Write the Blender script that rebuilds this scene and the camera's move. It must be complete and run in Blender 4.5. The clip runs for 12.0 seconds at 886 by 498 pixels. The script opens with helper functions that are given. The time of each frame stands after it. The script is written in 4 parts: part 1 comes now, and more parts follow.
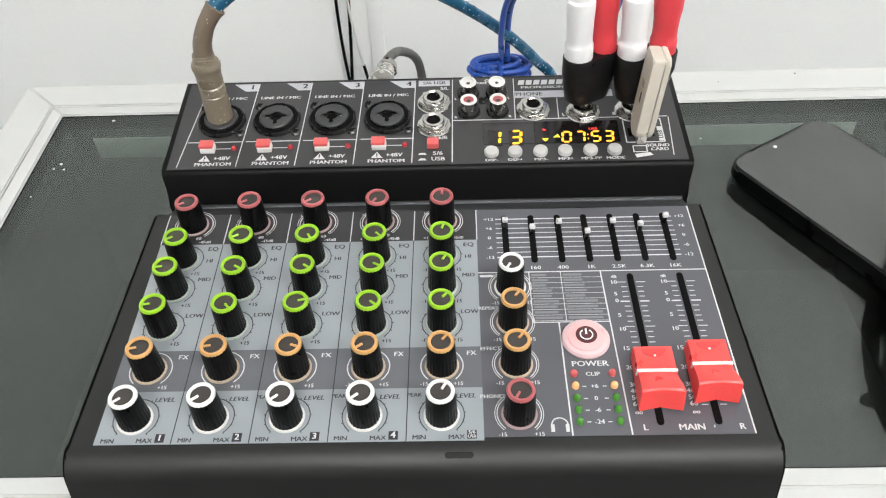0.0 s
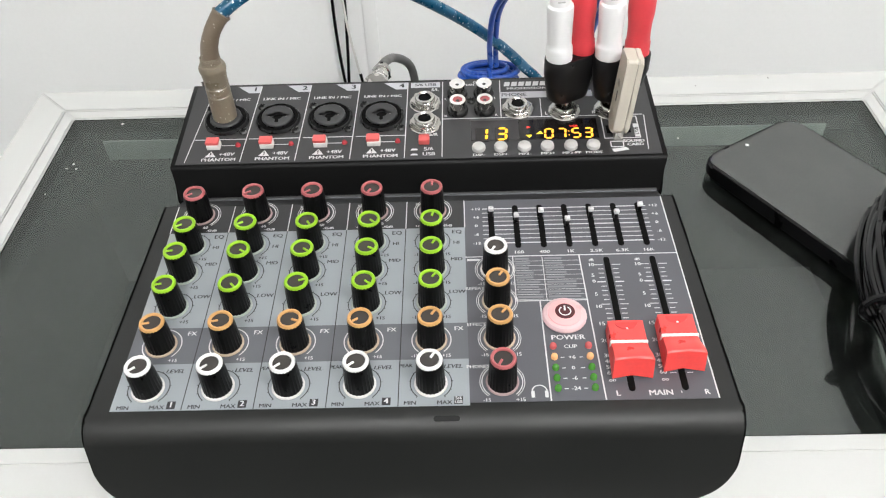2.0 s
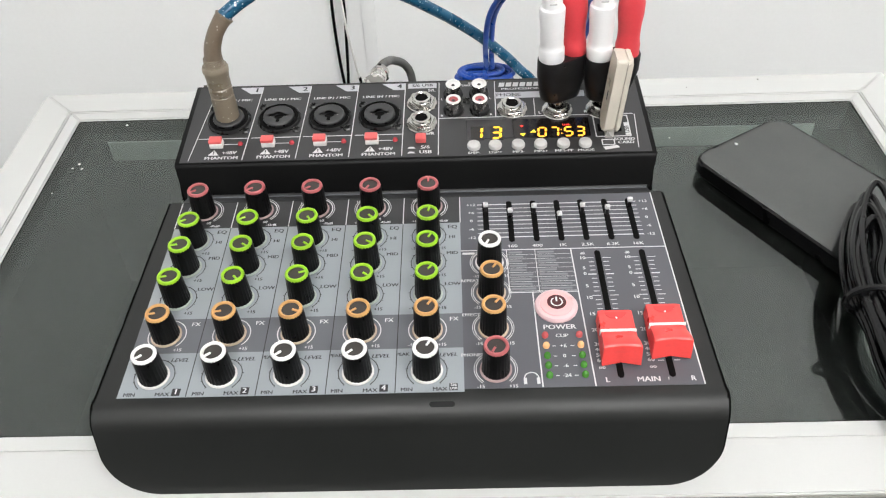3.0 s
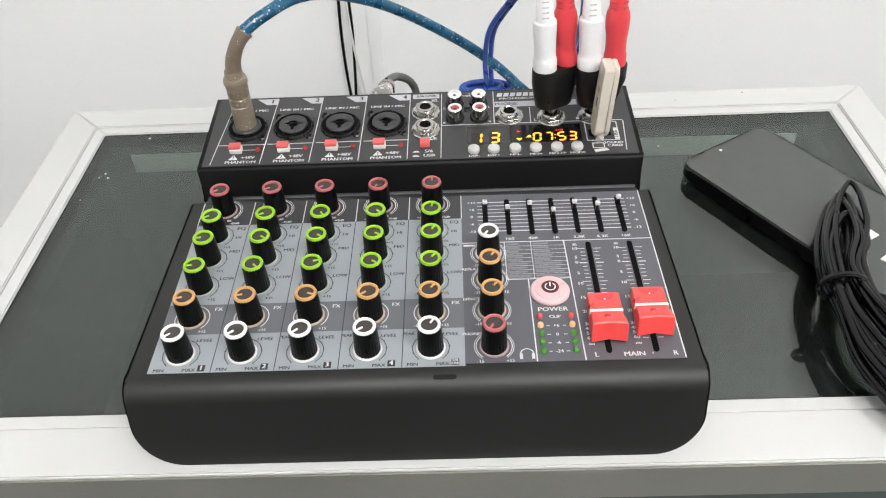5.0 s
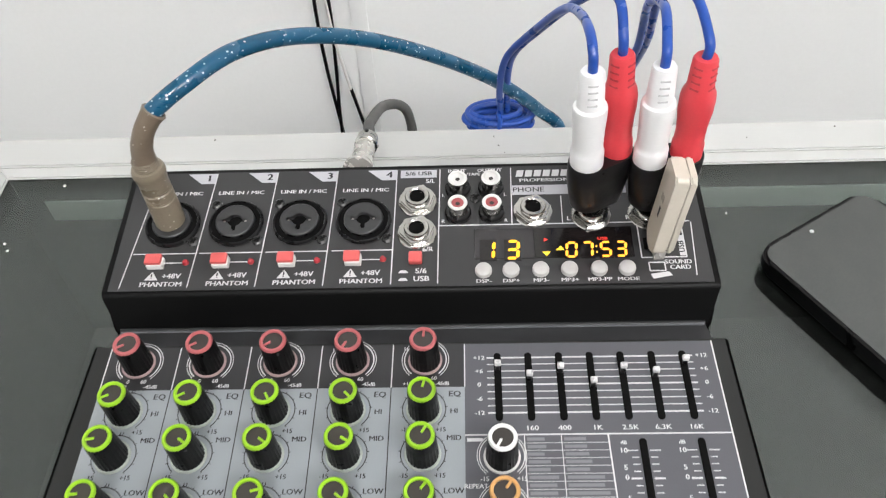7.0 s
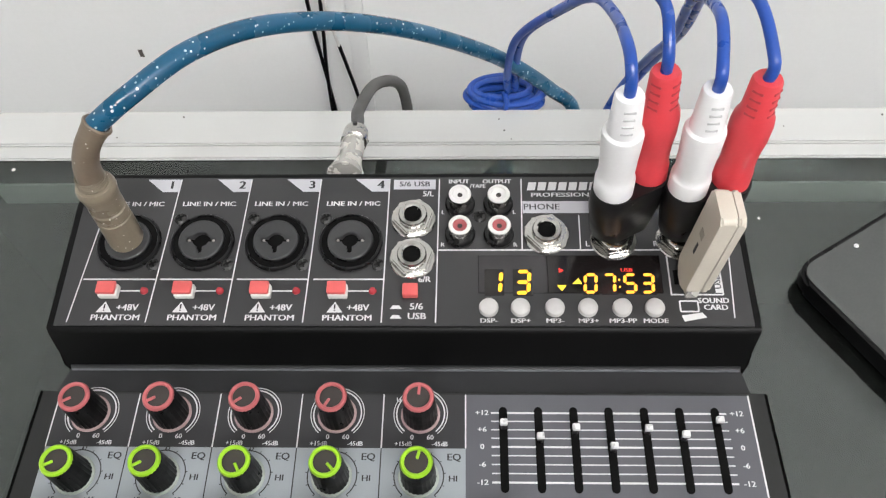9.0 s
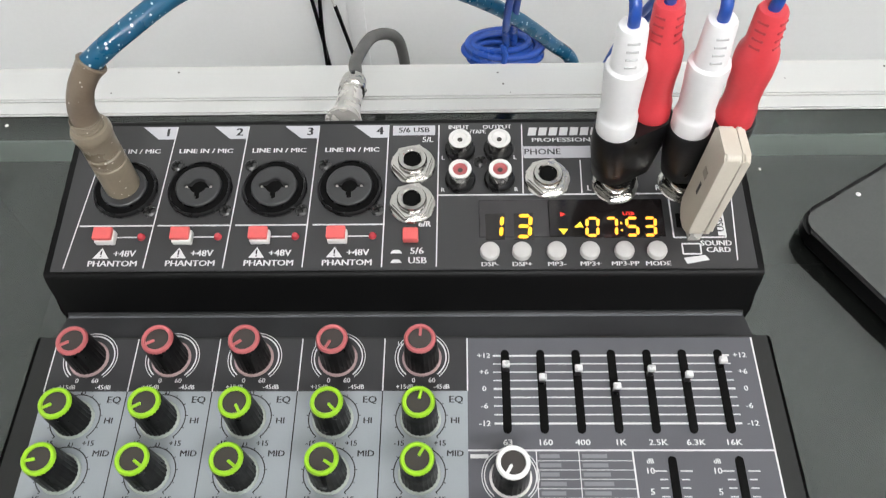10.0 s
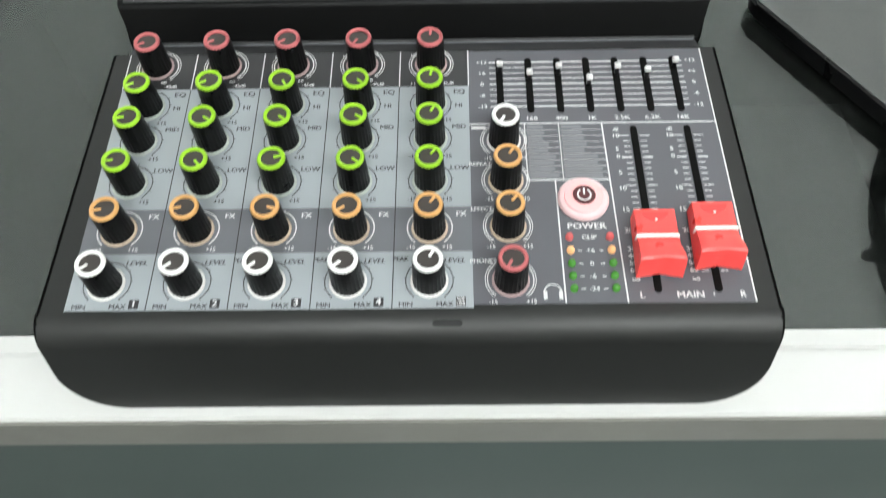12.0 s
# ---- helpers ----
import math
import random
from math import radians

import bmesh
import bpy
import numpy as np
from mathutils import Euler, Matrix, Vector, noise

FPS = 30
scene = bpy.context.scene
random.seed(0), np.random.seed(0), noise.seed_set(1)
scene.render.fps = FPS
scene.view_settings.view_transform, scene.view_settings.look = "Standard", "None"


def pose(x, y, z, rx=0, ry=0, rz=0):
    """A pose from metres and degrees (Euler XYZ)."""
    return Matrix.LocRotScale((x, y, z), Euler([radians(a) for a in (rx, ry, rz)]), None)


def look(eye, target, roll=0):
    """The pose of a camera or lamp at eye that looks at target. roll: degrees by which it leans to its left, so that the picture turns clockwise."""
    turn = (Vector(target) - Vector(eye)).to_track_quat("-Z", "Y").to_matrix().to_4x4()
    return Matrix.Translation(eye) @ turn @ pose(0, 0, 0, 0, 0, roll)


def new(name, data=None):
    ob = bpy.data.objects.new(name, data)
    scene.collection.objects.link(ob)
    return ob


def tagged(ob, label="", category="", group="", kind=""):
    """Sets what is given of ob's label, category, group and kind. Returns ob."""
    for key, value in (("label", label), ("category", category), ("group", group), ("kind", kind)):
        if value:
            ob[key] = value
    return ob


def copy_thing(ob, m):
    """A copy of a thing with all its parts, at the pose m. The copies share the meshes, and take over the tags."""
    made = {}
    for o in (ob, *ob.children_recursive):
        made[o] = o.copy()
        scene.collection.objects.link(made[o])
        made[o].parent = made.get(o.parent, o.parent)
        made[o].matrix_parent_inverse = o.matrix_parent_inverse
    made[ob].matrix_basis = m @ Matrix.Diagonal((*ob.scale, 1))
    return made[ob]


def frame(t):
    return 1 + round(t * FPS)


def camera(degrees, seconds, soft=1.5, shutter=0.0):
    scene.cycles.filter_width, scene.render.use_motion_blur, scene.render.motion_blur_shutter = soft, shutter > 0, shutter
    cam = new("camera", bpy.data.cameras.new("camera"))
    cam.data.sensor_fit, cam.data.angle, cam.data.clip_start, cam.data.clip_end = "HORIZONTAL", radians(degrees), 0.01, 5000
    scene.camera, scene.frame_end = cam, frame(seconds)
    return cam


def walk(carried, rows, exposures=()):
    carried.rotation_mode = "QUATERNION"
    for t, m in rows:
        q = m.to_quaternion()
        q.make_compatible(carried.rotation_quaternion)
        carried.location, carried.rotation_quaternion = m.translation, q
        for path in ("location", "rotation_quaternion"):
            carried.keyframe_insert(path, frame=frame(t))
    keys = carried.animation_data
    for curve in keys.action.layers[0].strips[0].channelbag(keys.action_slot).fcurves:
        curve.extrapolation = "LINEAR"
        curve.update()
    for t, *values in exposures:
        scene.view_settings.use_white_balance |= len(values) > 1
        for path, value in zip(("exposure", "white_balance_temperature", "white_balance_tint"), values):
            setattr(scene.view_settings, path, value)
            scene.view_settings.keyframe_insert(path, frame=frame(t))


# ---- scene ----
cam = camera(57.4, 12.0, soft=1.15, shutter=0.4)
PATH = [
    (0, (0.01662, -0.30830, 1.06308), (-0.00581, 0.39325, 0.35081), -2.36),
    (0.5, (0.01685, -0.31489, 1.06669), (-0.00822, 0.39073, 0.35854), -2.55),
    (1, (0.01835, -0.32348, 1.07046), (-0.00565, 0.38745, 0.36761), -2.53),
    (1.5, (0.01910, -0.33198, 1.07185), (-0.00244, 0.38387, 0.37393), -2.43),
    (2, (0.02079, -0.33831, 1.07218), (0.00133, 0.37814, 0.37481), -2.34),
    (2.5, (0.02229, -0.34529, 1.07497), (0.00009, 0.37500, 0.38165), -2.66),
    (3, (0.02311, -0.35164, 1.07624), (0.00328, 0.37068, 0.38497), -2.45),
    (3.5, (0.02232, -0.36237, 1.07963), (0.00313, 0.36566, 0.39435), -2.32),
    (5.3, (0.02635, -0.39110, 1.08589), (0.00018, 0.35917, 0.42527), -3.06),
    (5.5, (0.02719, -0.37173, 1.09026), (0.00259, 0.36395, 0.41337), -2.72),
    (6, (0.02156, -0.31762, 1.09450), (-0.00671, 0.39155, 0.39003), -2.87),
    (6.5, (0.02128, -0.25717, 1.08720), (-0.01551, 0.41814, 0.35058), -3.51),
    (7, (0.02819, -0.20613, 1.08076), (-0.00854, 0.43481, 0.31405), -3.57),
    (7.2, (0.02944, -0.19319, 1.08237), (-0.02380, 0.42693, 0.29967), -4.15),
    (8.8, (0.02396, -0.13960, 1.07163), (0.00054, 0.41904, 0.24255), -1.95),
    (9, (0.02375, -0.14048, 1.07023), (-0.00309, 0.41621, 0.23994), -2.34),
    (9.2, (0.02350, -0.14050, 1.06800), (-0.00624, 0.40023, 0.22733), -2.49),
    (9.5, (0.02254, -0.14292, 1.06254), (-0.00618, 0.39513, 0.22012), -2.63),
    (10, (0.02178, -0.15074, 1.06014), (0.00040, 0.38756, 0.21766), -2.25),
    (10.5, (0.02356, -0.17063, 1.05691), (0.00506, 0.36616, 0.21339), -1.94),
    (11, (0.02373, -0.20078, 1.06049), (0.00320, 0.33776, 0.21814), -2.12),
    (11.5, (0.02270, -0.24068, 1.06112), (0.00229, 0.29135, 0.21464), -2.05),
    (12, (0.01708, -0.28057, 1.05521), (0.00360, 0.24242, 0.20297), -1.85),
]
walk(cam, [(t, look(eye, target, roll)) for t, eye, target, roll in PATH],
     exposures=[(0, 0.0, 6500, 8), (5.5, 0.0, 6500, 10), (9.0, -0.08, 6500, 10), (10.5, 0.0, 6400, 6), (11, 0.12, 6350, 2), (11.5, 0.32, 6300, 2), (12, 0.16, 6350, 3)])

# ---- light ----
world = bpy.data.worlds.new("world")
scene.world = world
world.use_nodes = True
world.node_tree.nodes["Background"].inputs[0].default_value = (0.80, 0.90, 1.0, 1)
world.node_tree.nodes["Background"].inputs[1].default_value = 0.15
PANEL_POWER = 36.6


# ---- materials ----
def mat(name, col, rough=0.5, metal=0.0, vary=0.10, scale=45.0, bump=0.0, grain=900.0, spec=0.5, emit=None, power=0.0, coat=0.0, rvary=0.12):
    """A surface with stains at a coarse scale, grain at a fine one, uneven gloss and relief."""
    m = bpy.data.materials.new(name)
    m.use_nodes = True
    nt = m.node_tree
    b = nt.nodes["Principled BSDF"]
    co = nt.nodes.new("ShaderNodeTexCoord")

    def noise_at(s, detail):
        n = nt.nodes.new("ShaderNodeTexNoise")
        n.inputs["Scale"].default_value = s
        n.inputs["Detail"].default_value = detail
        nt.links.new(co.outputs["Object"], n.inputs["Vector"])
        return n

    big, fine = noise_at(scale, 4), noise_at(grain, 2)
    add = nt.nodes.new("ShaderNodeMath")
    add.operation = "MULTIPLY_ADD"
    nt.links.new(fine.outputs["Fac"], add.inputs[0])
    add.inputs[1].default_value = 0.4
    nt.links.new(big.outputs["Fac"], add.inputs[2])
    ramp = nt.nodes.new("ShaderNodeMapRange")
    ramp.inputs["From Min"].default_value, ramp.inputs["From Max"].default_value = 0.4, 1.0
    ramp.inputs["To Min"].default_value, ramp.inputs["To Max"].default_value = 1.0 - vary, 1.0 + vary
    nt.links.new(add.outputs[0], ramp.inputs["Value"])
    mul = nt.nodes.new("ShaderNodeVectorMath")
    mul.operation = "SCALE"
    mul.inputs[0].default_value = col
    nt.links.new(ramp.outputs[0], mul.inputs["Scale"])
    nt.links.new(mul.outputs[0], b.inputs["Base Color"])
    rr = nt.nodes.new("ShaderNodeMapRange")
    rr.inputs["From Min"].default_value, rr.inputs["From Max"].default_value = 0.3, 0.7
    rr.inputs["To Min"].default_value, rr.inputs["To Max"].default_value = max(0.02, rough - rvary), min(1.0, rough + rvary)
    nt.links.new(big.outputs["Fac"], rr.inputs["Value"])
    nt.links.new(rr.outputs[0], b.inputs["Roughness"])
    b.inputs["Metallic"].default_value = metal
    b.inputs["Specular IOR Level"].default_value = spec
    b.inputs["Coat Weight"].default_value = coat
    if bump:
        bp = nt.nodes.new("ShaderNodeBump")
        bp.inputs["Strength"].default_value = bump
        bp.inputs["Distance"].default_value = 0.0005
        nt.links.new(fine.outputs["Fac"], bp.inputs["Height"])
        nt.links.new(bp.outputs[0], b.inputs["Normal"])
    if emit:
        b.inputs["Emission Color"].default_value = (*emit, 1)
        b.inputs["Emission Strength"].default_value = power
    return m


def flecked(name, col, fleck, rough, size, amount):
    """Paint-splashed plastic: round flecks of a second colour."""
    m = mat(name, col, rough, vary=0.15, scale=60)
    nt = m.node_tree
    b = nt.nodes["Principled BSDF"]
    old = b.inputs["Base Color"].links[0].from_socket
    co = nt.nodes.new("ShaderNodeTexCoord")
    v = nt.nodes.new("ShaderNodeTexVoronoi")
    v.inputs["Scale"].default_value = size
    nt.links.new(co.outputs["Object"], v.inputs["Vector"])
    sep = nt.nodes.new("ShaderNodeSeparateColor")
    nt.links.new(v.outputs["Color"], sep.inputs[0])
    lim = nt.nodes.new("ShaderNodeMath")
    lim.operation = "MULTIPLY"
    lim.inputs[1].default_value = amount
    nt.links.new(sep.outputs[0], lim.inputs[0])
    less = nt.nodes.new("ShaderNodeMath")
    less.operation = "LESS_THAN"
    nt.links.new(v.outputs["Distance"], less.inputs[0])
    nt.links.new(lim.outputs[0], less.inputs[1])
    mix = nt.nodes.new("ShaderNodeMix")
    mix.data_type = "RGBA"
    nt.links.new(less.outputs[0], mix.inputs["Factor"])
    nt.links.new(old, mix.inputs[6])
    mix.inputs[7].default_value = (*fleck, 1)
    nt.links.new(mix.outputs[2], b.inputs["Base Color"])
    return m


def tinted_glass(name, tint):
    m = bpy.data.materials.new(name)
    m.use_nodes = True
    nt = m.node_tree
    nt.nodes.remove(nt.nodes["Principled BSDF"])
    out = nt.nodes["Material Output"]
    clear = nt.nodes.new("ShaderNodeBsdfTransparent")
    clear.inputs[0].default_value = (*tint, 1)
    gloss = nt.nodes.new("ShaderNodeBsdfGlossy")
    gloss.inputs["Roughness"].default_value = 0.03
    gloss.inputs["Color"].default_value = (0.95, 1.0, 0.975, 1)
    co = nt.nodes.new("ShaderNodeTexCoord")
    n = nt.nodes.new("ShaderNodeTexNoise")
    n.inputs["Scale"].default_value = 9
    n.inputs["Detail"].default_value = 5
    nt.links.new(co.outputs["Object"], n.inputs["Vector"])
    mr = nt.nodes.new("ShaderNodeMapRange")
    mr.inputs["To Min"].default_value, mr.inputs["To Max"].default_value = 0.0, 0.09
    nt.links.new(n.outputs["Fac"], mr.inputs["Value"])
    nt.links.new(mr.outputs[0], gloss.inputs["Roughness"])
    lw = nt.nodes.new("ShaderNodeLayerWeight")
    lw.inputs["Blend"].default_value = 0.5
    p5 = nt.nodes.new("ShaderNodeMath")
    p5.operation = "POWER"
    p5.inputs[1].default_value = 5.0
    nt.links.new(lw.outputs["Facing"], p5.inputs[0])
    fr = nt.nodes.new("ShaderNodeMath")
    fr.operation = "MULTIPLY_ADD"
    fr.inputs[1].default_value, fr.inputs[2].default_value = 0.928, 0.072
    nt.links.new(p5.outputs[0], fr.inputs[0])
    mix = nt.nodes.new("ShaderNodeMixShader")
    nt.links.new(fr.outputs[0], mix.inputs[0])
    nt.links.new(clear.outputs[0], mix.inputs[1])
    nt.links.new(gloss.outputs[0], mix.inputs[2])
    # a film of dust
    dust = nt.nodes.new("ShaderNodeBsdfDiffuse")
    dust.inputs[0].default_value = (0.45, 0.47, 0.44, 1)
    mr2 = nt.nodes.new("ShaderNodeMapRange")
    mr2.inputs["From Min"].default_value, mr2.inputs["From Max"].default_value = 0.35, 0.8
    mr2.inputs["To Min"].default_value, mr2.inputs["To Max"].default_value = 0.005, 0.018
    nt.links.new(n.outputs["Fac"], mr2.inputs["Value"])
    mix2 = nt.nodes.new("ShaderNodeMixShader")
    nt.links.new(mr2.outputs[0], mix2.inputs[0])
    nt.links.new(mix.outputs[0], mix2.inputs[1])
    nt.links.new(dust.outputs[0], mix2.inputs[2])
    nt.links.new(mix2.outputs[0], out.inputs[0])
    return m


# for the unseen wall behind the camera, dark to dim reflections
WALL_UNSEEN_DARK = mat("unseen_dark_wall", (0.13, 0.13, 0.127), 0.6, vary=0.05, scale=3, bump=0.15, grain=300)
SCREW = mat("screw_steel", (0.06, 0.06, 0.06), 0.28, metal=0.6, vary=0.1, scale=300)
WALL = mat("wall_paint", (0.89, 0.90, 0.885), 0.6, vary=0.03, scale=3, bump=0.15, grain=300)
CEIL = mat("ceiling_paint", (0.82, 0.82, 0.80), 0.8, vary=0.02, scale=2)
# unseen floor, kept dark to hold bounce off the mixer's front
FLOOR = mat("unseen_dark_floor", (0.06, 0.062, 0.062), 0.35, vary=0.12, scale=5)
ALU = mat("white_coated_aluminium", (0.57, 0.575, 0.56), 0.38, vary=0.025, scale=14, bump=0.05, rvary=0.04, spec=0.35)
GLASS = tinted_glass("grey_tinted_glass", (0.70, 0.74, 0.72))
# aluminium darkened to carry the shade of the front face
ALU_SHADED = mat("shaded_front_aluminium", (0.25, 0.25, 0.225), 0.42, metal=0.35, vary=0.10, scale=30, bump=0.1, spec=0.4)
CASE = mat("case_laminate", (0.060, 0.078, 0.072), 0.3, vary=0.05, scale=5, rvary=0.04)
RUBBER = mat("gasket_rubber", (0.012, 0.013, 0.012), 0.85, vary=0.05, scale=20, spec=0.1)
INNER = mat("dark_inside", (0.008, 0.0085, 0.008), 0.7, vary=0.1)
# darker copy of the cover's coat; holds shade as colour
STEEL_SHADED = mat("black_coat_shaded", (0.0026, 0.0027, 0.0027), 0.45, vary=0.06, scale=9, bump=0.05, grain=2500, spec=0.15, rvary=0.03)
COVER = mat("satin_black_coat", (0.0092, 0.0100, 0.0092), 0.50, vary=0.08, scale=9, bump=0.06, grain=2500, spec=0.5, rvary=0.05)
# cover's coat lightened for the gutter, its sheen put into the colour
GUTTER_LIT = mat("cover_coat_lit", (0.030, 0.031, 0.033), 0.5, vary=0.08, scale=9, bump=0.06, grain=2500, rvary=0.05)
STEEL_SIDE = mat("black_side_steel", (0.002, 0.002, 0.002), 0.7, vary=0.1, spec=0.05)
PRINT_BLACK = mat("print_black", (0.033, 0.033, 0.034), 0.32, vary=0.06, scale=30, rvary=0.015, bump=0.05, grain=2500)
PRINT_DARK = mat("print_dark_grey", (0.026, 0.026, 0.028), 0.42, vary=0.08, bump=0.1, grain=2500)
PRINT_SLATE = mat("print_slate_grey", (0.092, 0.094, 0.107), 0.42, vary=0.06, bump=0.1, grain=2500)
PRINT_MID = mat("print_mid_grey", (0.125, 0.130, 0.143), 0.42, vary=0.06, bump=0.1, grain=2500)
PRINT_LIGHT = mat("print_light_grey", (0.300, 0.328, 0.345), 0.42, vary=0.05, bump=0.1, grain=2500)
INK_WHITE = mat("ink_white", (0.64, 0.64, 0.64), 0.5, vary=0.06)
TAB_PALE = mat("print_pale_tab", (0.50, 0.50, 0.53), 0.42, vary=0.06, bump=0.1, grain=2500)
INK_BLACK = mat("ink_black", (0.02, 0.02, 0.022), 0.5, vary=0.06)
INK_GREY = mat("ink_grey", (0.20, 0.205, 0.22), 0.5, vary=0.06)
# black for slots and holes, the dark of their depth as colour
VOID = mat("opening_shade_black", (0.004, 0.004, 0.004), 0.8, vary=0.05, spec=0.1)
KNOB = mat("knob_rubber", (0.0028, 0.0028, 0.0028), 0.36, vary=0.2, scale=200, bump=0.05, spec=0.18)
KNOB_TOP = mat("knob_top", (0.036, 0.031, 0.028), 0.45, vary=0.1, scale=300)
CAP_RED = mat("cap_faded_red", (0.44, 0.115, 0.12), 0.4, vary=0.08, scale=200)
CAP_GREEN = mat("cap_lime", (0.28, 0.54, 0.02), 0.35, vary=0.08, scale=200)
CAP_ORANGE = mat("cap_orange", (0.60, 0.33, 0.12), 0.38, vary=0.08, scale=200)
CAP_WHITE = mat("cap_white", (0.82, 0.82, 0.80), 0.4, vary=0.05, scale=200)
SKIRTS = {"cap_faded_red": mat("skirt_pink", (0.38, 0.27, 0.27), 0.45, vary=0.08, scale=200), "cap_lime": mat("skirt_grey_green", (0.40, 0.44, 0.40), 0.45, vary=0.08, scale=200), "cap_orange": mat("skirt_tan", (0.50, 0.40, 0.30), 0.45, vary=0.08, scale=200)}
FADER_RED = mat("fader_red", (0.86, 0.075, 0.07), 0.38, vary=0.08, scale=120)
# cap red darkened for the shade in the finger scoop
FADER_SCOOP_SHADE = mat("fader_red_scoop_shade", (0.62, 0.05, 0.05), 0.42, vary=0.08, scale=120)
BUTTON_RED = mat("button_red", (0.66, 0.115, 0.11), 0.4, vary=0.06, scale=300)
PALE = mat("pale_plastic", (0.70, 0.69, 0.67), 0.42, vary=0.06, scale=200)
BUTTON_PALE = mat("button_grey", (0.50, 0.49, 0.475), 0.4, vary=0.06, scale=200)
TIP = mat("slider_tip", (0.72, 0.72, 0.72), 0.3, metal=0.3, vary=0.1, scale=300)
CHROME = mat("nickel", (0.50, 0.49, 0.465), 0.22, metal=1.0, vary=0.08, scale=200, rvary=0.08)
NICKEL_DULL = mat("dull_nickel", (0.62, 0.60, 0.56), 0.28, metal=0.55, vary=0.10, scale=150)
PLUG_BROWN = flecked("aged_plug_metal", (0.20, 0.168, 0.122), (0.60, 0.56, 0.50), 0.36, 420, 0.17)
BOOT_BROWN = flecked("aged_boot", (0.165, 0.128, 0.092), (0.55, 0.50, 0.44), 0.42, 420, 0.15)
JACK_BLACK = mat("jack_black", (0.005, 0.005, 0.0055), 0.28, vary=0.15, scale=200, spec=0.4)
JACK_FACE = mat("jack_face", (0.034, 0.035, 0.036), 0.42, vary=0.12, scale=200)
CABLE_TEAL = flecked("teal_cable", (0.008, 0.085, 0.165), (0.62, 0.70, 0.74), 0.30, 520, 0.27)
CABLE_BLUE = mat("blue_cable", (0.016, 0.072, 0.36), 0.32, vary=0.12, scale=100)
CABLE_GREY = mat("grey_cable", (0.085, 0.085, 0.08), 0.45, vary=0.12, scale=100)
WIRE_WHITE = mat("white_wire", (0.72, 0.71, 0.68), 0.4, vary=0.06, scale=100)
CABLE_BLACK = mat("black_cable", (0.0040, 0.0040, 0.0045), 0.24, vary=0.15, scale=100, rvary=0.04, spec=0.3)
RCA_WHITE = mat("white_plug", (0.80, 0.80, 0.80), 0.42, vary=0.03, scale=80)
RCA_RED = mat("red_plug", (0.68, 0.055, 0.068), 0.40, vary=0.08, scale=80)
ADAPTER = mat("adapter_black", (0.006, 0.006, 0.0065), 0.36, vary=0.12, scale=100, bump=0.1, spec=0.35)
CREAM = mat("cream_plastic", (0.60, 0.555, 0.47), 0.42, vary=0.06, scale=70)
CREAM_MARK = mat("cream_mark", (0.38, 0.34, 0.28), 0.5)
CREAM_DARK = mat("cream_seam", (0.12, 0.10, 0.08), 0.6)
PHONE_BODY = mat("phone_case", (0.003, 0.003, 0.0033), 0.34, vary=0.12, scale=60, spec=0.2)
PHONE_GLASS = mat("phone_glass", (0.044, 0.049, 0.046), 0.14, vary=0.1, scale=30, rvary=0.05, spec=0.9)
SLIT_SHADE_RED = mat("slit_shade_red", (0.42, 0.03, 0.04), 0.5)
SLIT_SHADE_GREY = mat("slit_shade_grey", (0.50, 0.50, 0.50), 0.5)
SCREEN = mat("display_window", (0.010, 0.008, 0.008), 0.12, vary=0.1, rvary=0.04)
SCREEN_SMOKE = mat("display_smoke", (0.030, 0.028, 0.030), 0.16, vary=0.1, rvary=0.04)
AMBER = mat("amber_segment", (0.5, 0.3, 0.02), 0.5, emit=(1.0, 0.50, 0.02), power=1.5)
AMBER2 = mat("orange_segment", (0.5, 0.25, 0.02), 0.5, emit=(1.0, 0.40, 0.04), power=1.7)
SEG_RED = mat("red_segment", (0.4, 0.02, 0.02), 0.5, emit=(1.0, 0.05, 0.03), power=1.0)
SEG_YELLOW = mat("yellow_segment", (0.5, 0.4, 0.02), 0.5, emit=(1.0, 0.72, 0.05), power=1.2)
LED_RED = mat("led_red", (0.50, 0.10, 0.10), 0.25, vary=0.05, emit=(1.0, 0.20, 0.18), power=0.10)
LED_AMBER = mat("led_amber", (0.75, 0.40, 0.18), 0.25, vary=0.05, emit=(1.0, 0.50, 0.22), power=0.18)
LED_GREEN = mat("led_green", (0.045, 0.17, 0.03), 0.15, vary=0.05, emit=(0.25, 0.8, 0.05), power=0.09)
RCA_CORE = mat("phono_core_red", (0.38, 0.09, 0.095), 0.4, vary=0.1, scale=200)
LED_SMALL = mat("led_small_red", (0.42, 0.05, 0.06), 0.25, vary=0.05)
POWER_RING = mat("power_ring", (0.62, 0.46, 0.47), 0.35, vary=0.05, emit=(1.0, 0.45, 0.45), power=0.12)
POWER_GLOW = mat("power_glow", (0.75, 0.40, 0.40), 0.35, vary=0.05, emit=(1.0, 0.30, 0.32), power=0.26)
POWER_INK = mat("power_symbol", (0.075, 0.012, 0.014), 0.4, vary=0.05)
LAMP = mat("lamp_diffuser", (0.8, 0.8, 0.8), 0.6, vary=0.0, emit=(1.0, 0.98, 0.985), power=PANEL_POWER)
FLECK = mat("paint_fleck", (0.75, 0.75, 0.72), 0.6)
GRIME = mat("grime", (0.10, 0.09, 0.08), 0.7)
PAPER = mat("paper_tag", (0.75, 0.74, 0.70), 0.6)


# ---- mesh helpers ----
def obj(name, bm, material, parent=None, m=None, smooth=35):
    me = bpy.data.meshes.new(name)
    bmesh.ops.recalc_face_normals(bm, faces=bm.faces)
    bm.to_mesh(me)
    bm.free()
